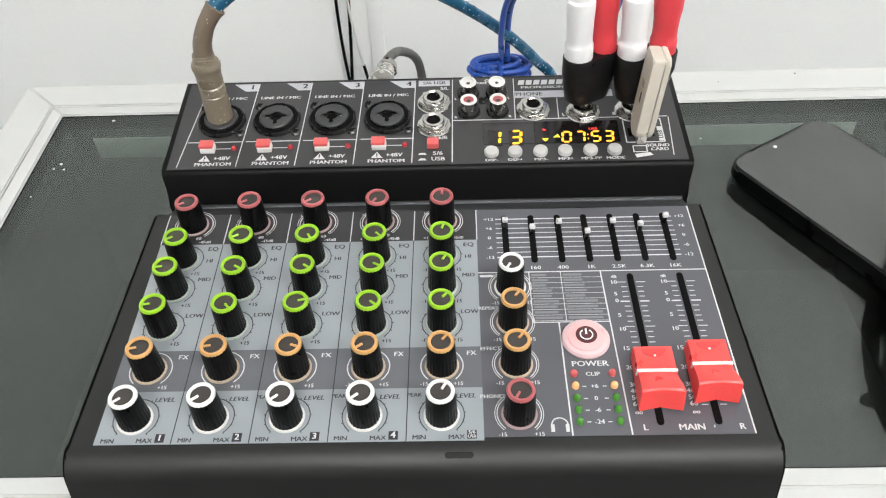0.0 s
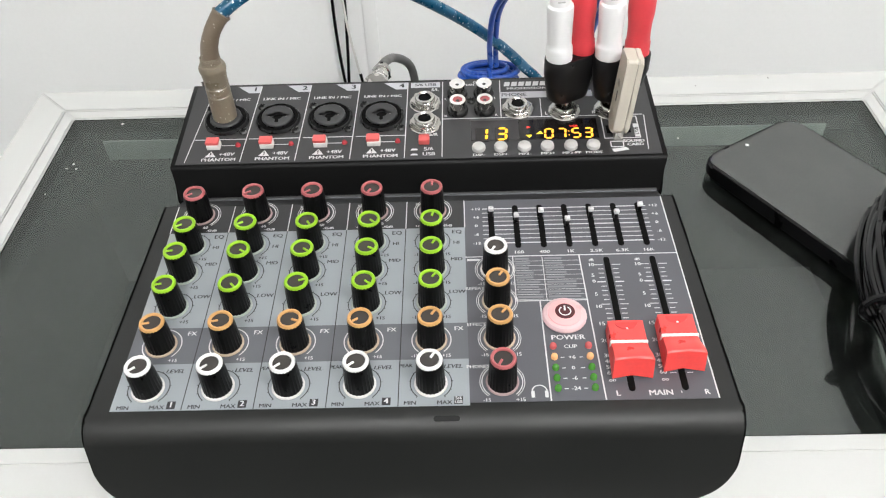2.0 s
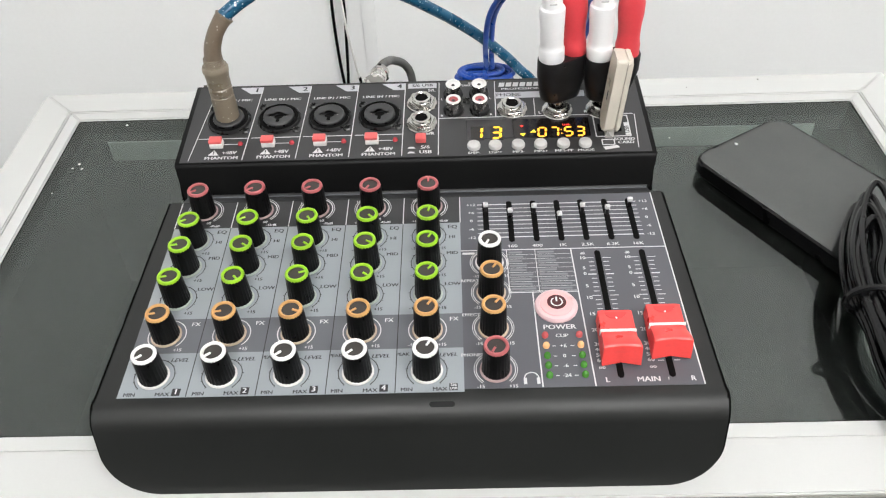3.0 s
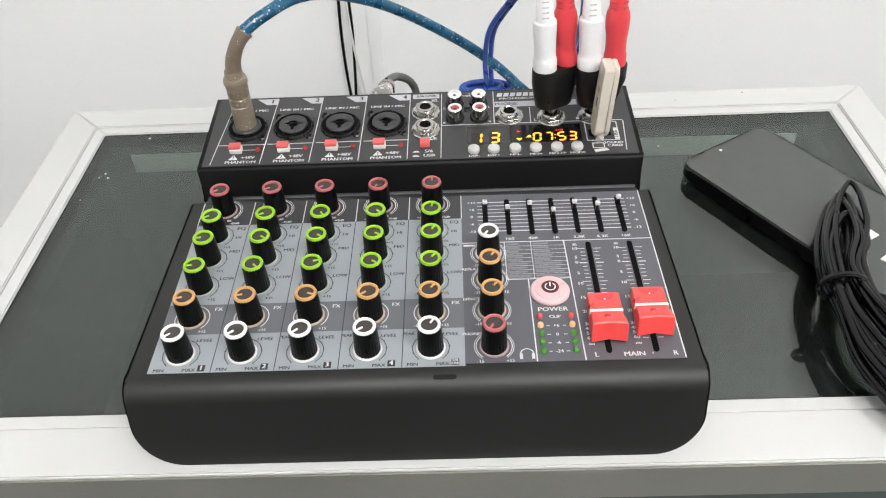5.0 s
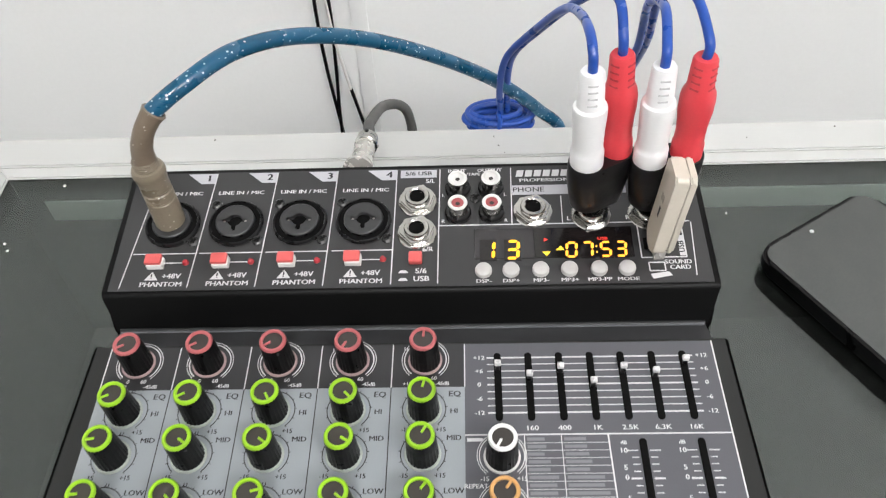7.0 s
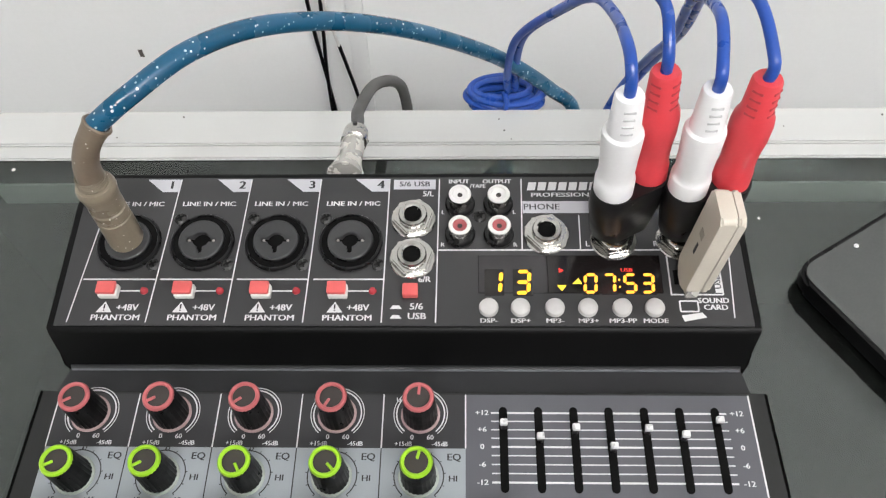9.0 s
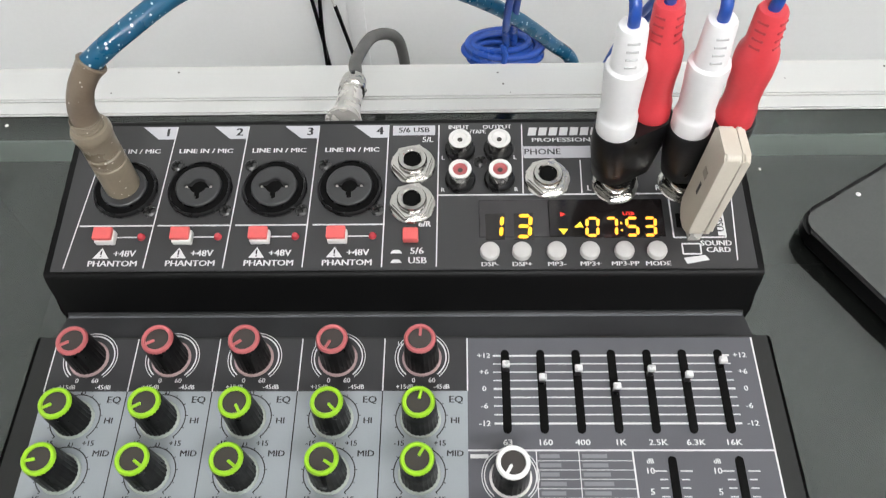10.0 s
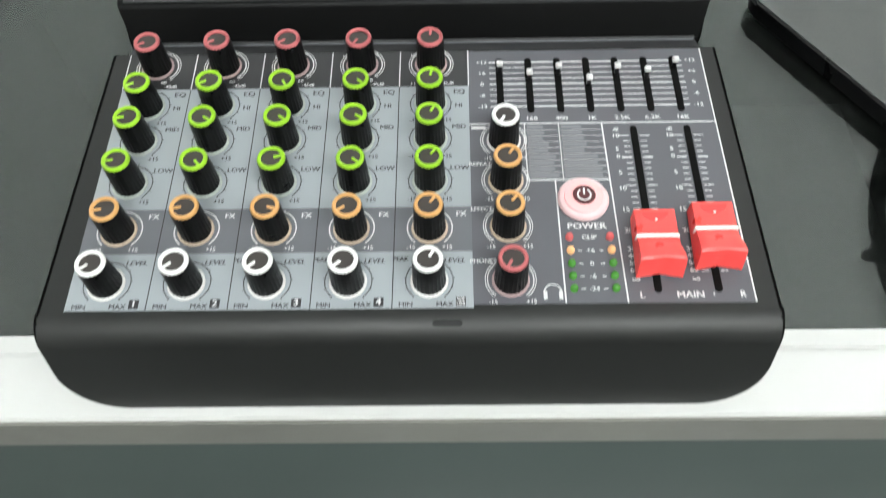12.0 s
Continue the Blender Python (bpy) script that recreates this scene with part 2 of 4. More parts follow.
    me.materials.append(material)
    me.shade_smooth()
    me.set_sharp_from_angle(angle=radians(smooth))
    ob = new(name, me)
    ob.parent = parent
    if m is not None:
        ob.matrix_basis = m
    return ob


def part(name, bm, material, parent, label="", m=None, smooth=35):
    return tagged(obj(name, bm, material, parent, m, smooth), label)


def thing(name, loc, label, category, group="", kind=""):
    ob = new(name)
    ob.empty_display_size = 0.02
    ob.location = loc
    return tagged(ob, label, category, group, kind)


def add(bm, src, m=None):
    """Puts a copy of src into bm and frees src."""
    if m is not None:
        src.transform(m)
    vs = [bm.verts.new(v.co) for v in src.verts]
    src.verts.index_update()
    for f in src.faces:
        bm.faces.new([vs[v.index] for v in f.verts])
    src.free()
    return bm


def box(x0, x1, y0, y1, z0, z1, bev=0.0, seg=2):
    bm = bmesh.new()
    bmesh.ops.create_cube(bm, size=1)
    bm.transform(Matrix.Translation(((x0 + x1) / 2, (y0 + y1) / 2, (z0 + z1) / 2)) @ Matrix.Diagonal((x1 - x0, y1 - y0, z1 - z0, 1)))
    if bev:
        bmesh.ops.bevel(bm, geom=bm.edges[:], offset=bev, segments=seg, profile=0.5, affect="EDGES")
    return bm


def lathe(profile, n=32, wave=0, depth=0.0, span=None):
    """A body turned round z from (radius, height) pairs; wave: flutes round it, on the rings in span."""
    bm = bmesh.new()
    rings = []
    for i, (r, z) in enumerate(profile):
        if r < 1e-6:
            rings.append([bm.verts.new((0, 0, z))])
            continue
        ring = []
        for k in range(n):
            a = 2 * math.pi * k / n
            rr = r * (1 - (depth if wave and span[0] <= i <= span[1] and (k * wave // n * n != k * wave) and k % 2 else 0))
            ring.append(bm.verts.new((rr * math.cos(a), rr * math.sin(a), z)))
        rings.append(ring)
    for a, b in zip(rings, rings[1:]):
        for k in range(n):
            q = [a[k % len(a)], a[(k + 1) % len(a)], b[(k + 1) % len(b)], b[k % len(b)]]
            q = [v for i, v in enumerate(q) if v not in q[:i]]
            if len(q) > 2:
                bm.faces.new(q)
    return bm


def prism(pts, z0, z1):
    bm = bmesh.new()
    lo = [bm.verts.new((x, y, z0)) for x, y in pts]
    hi = [bm.verts.new((x, y, z1)) for x, y in pts]
    bm.faces.new(hi)
    bm.faces.new(lo[::-1])
    for k in range(len(pts)):
        j = (k + 1) % len(pts)
        bm.faces.new((lo[k], lo[j], hi[j], hi[k]))
    return bm


def curve_points(pts, steps=8, closed=False):
    """A smooth line through pts."""
    p = [Vector(q) for q in pts]
    n = len(p)
    out = []
    for i in range(n if closed else n - 1):
        if closed:
            a, b, c, d = p[i - 1], p[i], p[(i + 1) % n], p[(i + 2) % n]
        else:
            a, b, c, d = p[max(i - 1, 0)], p[i], p[i + 1], p[min(i + 2, n - 1)]
        for s in range(steps):
            t = s / steps
            out.append(0.5 * ((2 * b) + (c - a) * t + (2 * a - 5 * b + 4 * c - d) * t * t + (3 * b - a - 3 * c + d) * t ** 3))
    if not closed:
        out.append(p[-1])
    return out


def tube(pts, r, n=12, steps=8, closed=False, radii=None):
    """A round cable through pts."""
    line = curve_points(pts, steps, closed)
    bm = bmesh.new()
    rings = []
    side = None
    for i, p in enumerate(line):
        nxt = line[(i + 1) % len(line)] if closed else line[min(i + 1, len(line) - 1)]
        prv = line[i - 1] if (closed or i > 0) else line[0]
        d = (nxt - prv).normalized()
        side = d.orthogonal().normalized() if side is None else (side - d * side.dot(d)).normalized()
        up = d.cross(side)
        rr = r
        if radii:
            f = i / (len(line) - 1) * (len(radii) - 1)
            k = min(int(f), len(radii) - 2)
            rr = radii[k] + (radii[k + 1] - radii[k]) * (f - k)
        rings.append([bm.verts.new(p + rr * (math.cos(2 * math.pi * k / n) * side + math.sin(2 * math.pi * k / n) * up)) for k in range(n)])
    pairs = list(zip(rings, rings[1:])) + ([(rings[-1], rings[0])] if closed else [])
    for a, b in pairs:
        for k in range(n):
            bm.faces.new((a[k], a[(k + 1) % n], b[(k + 1) % n], b[k]))
    if not closed:
        bm.faces.new(rings[0][::-1])
        bm.faces.new(rings[-1])
    return bm


TEXTS = {}


def letters(s, size, shear=0.0):
    key = (s, round(size, 5), shear)
    if key not in TEXTS:
        cu = bpy.data.curves.new("lettering", "FONT")
        cu.body, cu.size, cu.align_x, cu.align_y, cu.resolution_u = s, 1.0, "CENTER", "CENTER", 2
        cu.shear = shear
        ob = new("lettering", cu)
        me = bpy.data.meshes.new_from_object(ob)
        bpy.data.objects.remove(ob)
        bpy.data.curves.remove(cu)
        me.transform(Matrix.Diagonal((size, size, size, 1)))
        TEXTS[key] = me
    return TEXTS[key]


class Ink:
    """Flat print on a panel, gathered into one thin part."""

    def __init__(self, z=0.0004):
        self.bm, self.z = bmesh.new(), z

    def text(self, s, x, y, cap, wide=1.0, bold=0.028, shear=0.0, turn=0.0):
        # heavier strokes by setting the word three times, a hair apart
        size = cap / 0.70 * (1.16 if cap < 0.0023 else 1.0)
        for dx in (-bold * size, 0.0, bold * size):
            k = len(self.bm.verts)
            self.bm.from_mesh(letters(s, size, shear))
            self.bm.verts.ensure_lookup_table()
            m = Matrix.Translation((x, y, self.z + dx * 0.02)) @ pose(0, 0, 0, 0, 0, turn) @ Matrix.Translation((dx, 0, 0)) @ Matrix.Diagonal((wide, 1, 0, 1))
            for v in self.bm.verts[k:]:
                v.co = m @ v.co

    def poly(self, pts):
        self.bm.faces.new([self.bm.verts.new((x, y, self.z)) for x, y in pts])

    def rect(self, x0, x1, y0, y1):
        self.poly([(x0, y0), (x1, y0), (x1, y1), (x0, y1)])

    def line(self, x0, y0, x1, y1, w=0.0005):
        d = Vector((x1 - x0, y1 - y0)).normalized() * w / 2
        self.poly([(x0 + d.y, y0 - d.x), (x1 + d.y, y1 - d.x), (x1 - d.y, y1 + d.x), (x0 - d.y, y0 + d.x)])

    def outline(self, x0, x1, y0, y1, w=0.0005):
        for a in ((x0, y0, x1, y0), (x1, y0, x1, y1), (x1, y1, x0, y1), (x0, y1, x0, y0)):
            self.line(*a, w)

    def arc(self, x, y, r, a0, a1, w=0.0005, n=28):
        """Degrees clockwise from the panel's far side."""
        for k in range(n):
            a, b = (radians(a0 + (a1 - a0) * j / n) for j in (k, k + 1))
            self.poly([(x + q * math.sin(c), y + q * math.cos(c)) for q, c in ((r, a), (r, b), (r + w, b), (r + w, a))])

    def ticks(self, x, y, r0, r1, a0, a1, n, w=0.0004):
        for k in range(n):
            a = radians(a0 + (a1 - a0) * k / (n - 1))
            self.line(x + r0 * math.sin(a), y + r0 * math.cos(a), x + r1 * math.sin(a), y + r1 * math.cos(a), w)

    def done(self, name, material, parent, m, label=""):
        return tagged(part(name, self.bm, material, parent, label, m), kind="stuff" if "lettering" in name or "list" in name or "numbers" in name else "")


# ---- room ----
def wall(name, x0, x1, y0, y1, z0, z1, material):
    return tagged(obj(name, box(x0, x1, y0, y1, z0, z1), material), name.replace("_", " ") + " of the plain room", "wall", kind="structure")


RX0, RX1, RY0, RY1, RZ = -1.5, 1.9, -3.4, 0.30, 2.7
wall("wall_north", RX0 - 0.1, RX1 + 0.1, RY1, RY1 + 0.1, 0, RZ, WALL)
# unseen, added dark so that the mixer's front reflects little
wall("unseen_south_wall", RX0 - 0.1, RX1 + 0.1, RY0 - 0.1, RY0, 0, RZ, WALL_UNSEEN_DARK)
wall("wall_west", RX0 - 0.1, RX0, RY0, RY1, 0, RZ, WALL)
wall("wall_east", RX1, RX1 + 0.1, RY0, RY1, 0, RZ, WALL)
tagged(obj("floor", box(RX0 - 0.1, RX1 + 0.1, RY0 - 0.1, RY1 + 0.1, -0.1, 0), FLOOR), "unseen floor of the room, darkened to limit bounce", "floor", kind="structure")
tagged(obj("ceiling", box(RX0 - 0.1, RX1 + 0.1, RY0 - 0.1, RY1 + 0.1, RZ, RZ + 0.1), CEIL), "plain white painted ceiling", "ceiling", kind="structure")
tagged(obj("trim", box(-0.057, -0.045, 0.297, 0.2995, 0.02, 2.6, 0.0008), WALL), "thin white cover strip on the wall", "trim", kind="structure")


def ceiling_light(x, y, w, d):
    t = thing("ceiling_light", (x, y, RZ), "flat white ceiling light panel, switched on", "light", "ceiling lights")
    fr = box(-w / 2 - 0.02, w / 2 + 0.02, -d / 2 - 0.02, d / 2 + 0.02, -0.03, -0.001, 0.004)
    part("frame", fr, ALU, t)
    part("diffuser", box(-w / 2, w / 2, -d / 2, d / 2, -0.034, -0.0305), LAMP, t, "glowing white diffuser")


ceiling_light(0.0, -1.45, 0.6, 0.6)
ceiling_light(1.05, -1.30, 0.6, 0.6)


# ---- the display case that serves as table ----
TOP = 0.75
FX0, FX1, FY0, FY1 = -0.281, 0.335, -0.1715, 0.1635
GX0, GX1, GY0, GY1 = -0.246, 0.300, -0.134, 0.130
BEAD = 0.0095


def display_case():
    t = thing("display_case", (0, 0, 0), "white aluminium framed case with a dark tinted glass top", "display case")

    def ring(name, x0, x1, y0, y1, w0, z0, z1, label):
        """Four mitred bars; w0 = widths of the left, right, front and back bar."""
        l, r, f, b = w0
        quads = (
            [(x0, y0), (x1, y0), (x1 - r, y0 + f), (x0 + l, y0 + f)],
            [(x1, y0), (x1, y1), (x1 - r, y1 - b), (x1 - r, y0 + f)],
            [(x1, y1), (x0, y1), (x0 + l, y1 - b), (x1 - r, y1 - b)],
            [(x0, y1), (x0, y0), (x0 + l, y0 + f), (x0 + l, y1 - b)],
        )
        for q in quads:
            c = Vector((sum(p[0] for p in q) / 4, sum(p[1] for p in q) / 4))
            # a hair's gap at the mitres
            pts = [tuple(Vector(p) + (c - Vector(p)).normalized() * 0.0002) for p in q]
            bm = prism(pts, z0, z1)
            bmesh.ops.bevel(bm, geom=[e for e in bm.edges if all(v.co.z > z1 - 1e-5 for v in e.verts)], offset=0.0003 if name == "gasket" else 0.0009, segments=2, affect="EDGES")
            part(name, bm, RUBBER if name == "gasket" else ALU, t, label)

    o = BEAD
    ring("frame_bar", FX0, FX1, FY0, FY1, (GX0 - o - FX0, FX1 - GX1 - o, GY0 - o - FY0, FY1 - GY1 - o), 0.727, TOP + 0.0016, "white coated aluminium bar")
    ring("glazing_bead", GX0 - o + 0.0004, GX1 + o - 0.0004, GY0 - o + 0.0004, GY1 + o - 0.0004, (o - 0.0004, o - 0.0004, o - 0.0004, o - 0.0004), 0.728, TOP + 0.0010, "narrow white glazing bead")
    # gasket reaches below the bead, so its pale inner face reads dark
    ring("gasket", GX0 + 0.0001, GX1 - 0.0001, GY0 + 0.0001, GY1 - 0.0001, (0.0006, 0.0006, 0.0006, 0.0006), 0.7265, TOP, "thin black gasket, run deep to cover the bead's inner face")
    part("glass_top", box(GX0 + 0.0008, GX1 - 0.0008, GY0 + 0.0008, GY1 - 0.0008, TOP - 0.0055, TOP - 0.0003), GLASS, t, "dark grey tinted glass sheet")
    part("inner_rail", box(-0.2310, 0.2800, 0.1275, 0.1290, 0.7160, 0.7325, 0.0005), ALU, t, "pale rail under the glass")
    # added strip over the white bar; its grey stands for shade
    part("front_edge_shade", box(FX0 + 0.0004, FX1 - 0.0004, FY0 - 0.0014, FY0 - 0.0001, 0.7255, TOP + 0.0002, 0.0003, 1), ALU_SHADED, t, "grey strip painting shade on the front bar's face")
    # panels below the frame
    part("front_panel", box(FX0 + 0.006, FX1 - 0.006, FY0 + 0.003, FY0 + 0.012, 0.03, 0.7265, 0.001), CASE, t, "grey-green glossy front panel")
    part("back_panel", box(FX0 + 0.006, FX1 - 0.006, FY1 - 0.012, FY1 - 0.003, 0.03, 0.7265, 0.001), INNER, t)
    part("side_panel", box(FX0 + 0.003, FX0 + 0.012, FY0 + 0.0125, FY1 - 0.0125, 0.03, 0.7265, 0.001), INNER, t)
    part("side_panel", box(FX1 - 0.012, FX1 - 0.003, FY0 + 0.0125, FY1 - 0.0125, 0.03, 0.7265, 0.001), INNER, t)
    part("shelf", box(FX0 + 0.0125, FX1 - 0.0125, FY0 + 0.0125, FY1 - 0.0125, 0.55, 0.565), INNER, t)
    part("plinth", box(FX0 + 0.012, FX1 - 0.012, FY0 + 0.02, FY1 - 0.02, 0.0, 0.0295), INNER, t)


display_case()


# ---- the mixer ----
Z0 = 0.75
mixer = thing("audio_mixer", (0, 0, Z0), "black compact sound mixer with coloured knobs, standing on the glass top", "audio mixer")
SM, SB = 0.011, 0.10
MM = Matrix.Translation((0, 0, 0.0482)) @ pose(0, 0, 0, math.degrees(math.atan(SM)), 0, 0)
MB = Matrix.Translation((0, 0, 0.0580)) @ pose(0, 0, 0, math.degrees(math.atan(SB)), 0, 0)


def zm(y):
    return 0.0482 + SM * y


def sheet(profile, widths, cols, thick):
    """A folded sheet: profile of (y, z), half width at each point."""
    bm = bmesh.new()
    rows = [[bm.verts.new((w * (2 * k / cols - 1), y, z)) for k in range(cols + 1)] for (y, z), w in zip(profile, widths)]
    for a, b in zip(rows, rows[1:]):
        for k in range(cols):
            bm.faces.new((a[k], a[k + 1], b[k + 1], b[k]))
    bmesh.ops.recalc_face_normals(bm, faces=bm.faces)
    bmesh.ops.solidify(bm, geom=bm.faces[:], thickness=thick)
    return bm


def stadium_clip():
    """Outline of the dark plate that stands for the small dent."""
    return [(x * 0.0042 + 0.0012 * math.cos(a), 0.0012 * math.sin(a)) for x, a0 in ((1, -90), (-1, 90)) for a in (radians(a0 + 30 * k) for k in range(7))]


def chassis():
    HW = 0.1334
    prof = [(-0.0205, zm(-0.0205)), (-0.08, zm(-0.08)), (-0.1475, zm(-0.1475))]
    r, a0 = 0.0112, 90 + math.degrees(math.atan(SM))
    yc, zc = -0.1475 - r * math.cos(radians(a0)), zm(-0.1475) - r * math.sin(radians(a0))
    for k in range(1, 15):
        a = radians(a0 + (166.8 - a0) * k / 14)
        prof.append((yc + r * math.cos(a), zc + r * math.sin(a)))
    y1, z1 = prof[-1]
    # the cover widens a little towards the front
    widths = [0.1308, 0.1318, 0.1328] + [HW] * (len(prof) - 3)
    for k in range(1, 5):
        z = z1 + (0.0235 - z1) * k / 4
        prof.append((y1 - (z1 - z) * 0.235, z))
        widths.append(HW)
    for k in range(1, 13):
        a = radians(90 * k / 12)
        z = 0.0235 - 0.0213 * math.sin(a)
        prof.append((y1 - (z1 - z) * 0.235, z))
        widths.append(HW - 0.0225 * (1 - math.cos(a)))
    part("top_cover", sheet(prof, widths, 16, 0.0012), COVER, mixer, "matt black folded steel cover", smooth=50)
    # the tray's front edge, a thin black rim round the cover
    rim = [(y + 0.0014, z - 0.0003) for y, z in prof[3:]]
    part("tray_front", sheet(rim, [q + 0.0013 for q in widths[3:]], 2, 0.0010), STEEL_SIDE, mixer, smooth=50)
    # lower tray with rounded bottom edges
    hw, zt = 0.1318, 0.0454
    out = [(-hw, zt), (-hw, 0.0235)]
    for k in range(1, 9):
        a = radians(90 * k / 8)
        out.append((-hw + 0.0225 * (1 - math.cos(a)), 0.0235 - 0.0223 * math.sin(a)))
    out += [(-x, z) for x, z in reversed(out)]
    bm = prism(out, -0.1475, -0.0208)
    low = [(x * 0.1276 / hw, min(z, 0.0375)) for x, z in out]
    add(bm, prism(low, -0.0210, -0.004))
    bm.transform(Matrix(((1, 0, 0, 0), (0, 0, 1, 0), (0, 1, 0, 0), (0, 0, 0, 1))))
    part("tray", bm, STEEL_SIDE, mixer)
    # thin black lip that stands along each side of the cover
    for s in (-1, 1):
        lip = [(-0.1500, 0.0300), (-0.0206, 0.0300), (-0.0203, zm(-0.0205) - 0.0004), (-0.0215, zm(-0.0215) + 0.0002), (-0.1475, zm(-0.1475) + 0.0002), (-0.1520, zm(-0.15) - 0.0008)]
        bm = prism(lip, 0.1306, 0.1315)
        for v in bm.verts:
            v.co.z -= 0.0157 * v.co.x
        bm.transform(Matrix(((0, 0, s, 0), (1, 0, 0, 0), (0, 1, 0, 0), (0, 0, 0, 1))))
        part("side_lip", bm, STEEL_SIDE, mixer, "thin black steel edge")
    # rear housing
    prof = [(-0.0207, zm(-0.0205) - 0.0014), (-0.0088, 0.0410), (-0.0081, 0.0411), (-0.0077, 0.0414), (-0.0074, 0.0420)]
    part("rear_gutter", sheet(prof, [0.1268] * 5, 2, 0.0010), GUTTER_LIT, mixer, "gutter between the panels, cover coat lightened as if lit", smooth=60)
    # highlight along the gutter's crease, drawn as a pale strip
    part("gutter_highlight", box(-0.1262, 0.1262, -0.0089, -0.0083, 0.0409, 0.0414), PRINT_MID, mixer, "pale strip painting the crease highlight")
    pf = [(-0.0072, 0.0405), (-0.0012, 0.0560), (-0.0002, 0.0576), (0.0010, 0.0581), (0.0668, 0.0580 + SB * 0.0668), (0.0682, 0.0640), (0.0686, 0.062), (0.0686, 0.006)]
    # housing coat is darkened to stand for the shade on its front
    part("rear_housing", sheet(pf, [0.1285, 0.1312, 0.1315, 0.1315, 0.1315, 0.1315, 0.1315, 0.1315], 2, 0.0011), STEEL_SHADED, mixer, "raised black connector housing, its front's shade in the colour", smooth=50)
    side = [(-0.0060, 0.0405), (-0.0006, 0.0555), (0.0010, 0.0570), (0.0665, 0.0636), (0.0672, 0.006), (-0.0040, 0.006)]
    for s in (-1, 1):
        bm = prism(side, 0.1288, 0.1303)
        bm.transform(Matrix(((0, 0, s, 0), (1, 0, 0, 0), (0, 1, 0, 0), (0, 0, 0, 1))))
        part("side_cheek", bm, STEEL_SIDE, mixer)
        for y in (-0.055, -0.125):
            bm = lathe([(0, 0), (0.0022, 0.0003), (0.0025, 0.001), (0.0025, 0.0018), (0, 0.0019)], 14)
            bm.transform(pose(s * 0.1319, y, 0.036, 0, s * 90, 0))
            part("side_screw", bm, NICKEL_DULL, mixer)
    for x in (-0.085, 0.085):
        for y in (-0.13, 0.045):
            part("rubber_foot", lathe([(0, 0), (0.006, 0), (0.0065, 0.001), (0.0065, 0.0062), (0, 0.0062)], 16), JACK_BLACK, mixer, m=Matrix.Translation((x, y, 0)))
    # dent in the bend as a flat plate, its shade in the colour
    part("front_dent_shade", prism(stadium_clip(), -0.0003, 0.0001), STEEL_SHADED, mixer, "thin dark plate for the dent's shade in the front bend", m=Matrix.Translation((0.0145, -0.15245, 0.04590)) @ pose(0, 0, 0, 28, 0, 0))


chassis()

# printed strips of the main panel
XL = [-0.1240, -0.0945, -0.0648, -0.0350, -0.0054, 0.0240]
COLS = [-0.1105, -0.0810, -0.0515, -0.0217, 0.0080]
ROWS = dict(gain=-0.0288, hi=-0.0512, mid=-0.0698, low=-0.0908, fx=-0.1126, level=-0.1355)


def plate(name, x0, x1, y0, y1, material, m, z=0.0003):
    return part(name, box(x0, x1, y0, y1, z - 0.0004, z), material, mixer, m=m)


for k in range(5):
    a, b = XL[k], XL[k + 1]
    plate("gain_strip", a, b, -0.0415, -0.0215, PRINT_DARK, MM)
    plate("tone_strip", a, b, -0.1032, -0.0415, PRINT_LIGHT, MM)
    plate("effect_strip", a, b, -0.1232, -0.1032, PRINT_MID, MM)
    plate("level_strip", a, b, -0.1468, -0.1232, PRINT_LIGHT, MM)
plate("graphic_strip", 0.0240, 0.1250, -0.0625, -0.0215, PRINT_SLATE, MM)
plate("control_strip", 0.0240, 0.1250, -0.1455, -0.0625, PRINT_SLATE, MM)

white, black = Ink(), Ink()
for k, x in enumerate(XL):
    white.line(x, -0.0215, x, -0.0415, 0.0005)
    if 0 < k < 5:
        black.line(x, -0.0415, x, -0.1468, 0.0004)
for k, x in enumerate(COLS):
    y = ROWS["gain"]
    white.arc(x, y, 0.0083, -140, 140)
    white.arc(x, y, 0.0094, -140, 140, 0.0003)
    white.text("U", x - 0.0080, y + 0.0052, 0.0014)
    white.text("0", x - 0.0028, y - 0.0088, 0.0015)
    white.text("60", x + 0.0036, y - 0.0088, 0.0015)
    white.text("+15dB", x - 0.0058, y - 0.0112, 0.0014)
    white.text("-45dB", x + 0.0070, y - 0.0112, 0.0014)
    black.text("EQ", x + 0.0120, -0.0447, 0.0021, 1.1)
    for key, word in (("hi", "HI"), ("mid", "MID"), ("low", "LOW")):
        y = ROWS[key]
        black.arc(x, y, 0.0083, -140, 140, 0.0004)
        black.ticks(x, y, 0.0084, 0.0093, -140, 140, 11, 0.0003)
        black.text("-15", x - 0.0070, y - 0.0089, 0.0016)
        black.text("+15", x + 0.0066, y - 0.0089, 0.0016)
        black.text("U", x + 0.0008, y + 0.0092, 0.0013)
        black.text(word, x + 0.0117, y + (-0.0010 if key == "hi" else 0.0062), 0.0018, 1.1)
    y = ROWS["fx"]
    white.arc(x, y, 0.0083, -140, 140)
    white.text("FX", x + 0.0120, y + 0.0060, 0.0019, 1.1)
    white.text("-15", x - 0.0070, y - 0.0088, 0.0015)
    white.text("+15", x + 0.0066, y - 0.0088, 0.0015)
    y = ROWS["level"]
    black.arc(x, y, 0.0085, -140, 140, 0.0004)
    black.ticks(x, y, 0.0086, 0.0094, -140, 140, 11, 0.0003)
    black.text("LEVEL", x + 0.0092, y + 0.0083, 0.0017, 1.1, shear=0.2)
    black.text("MIN", x - 0.0085, y - 0.0099, 0.0016, 1.1)
    black.text("MAX", x + 0.0056, y - 0.0099, 0.0016, 1.1)
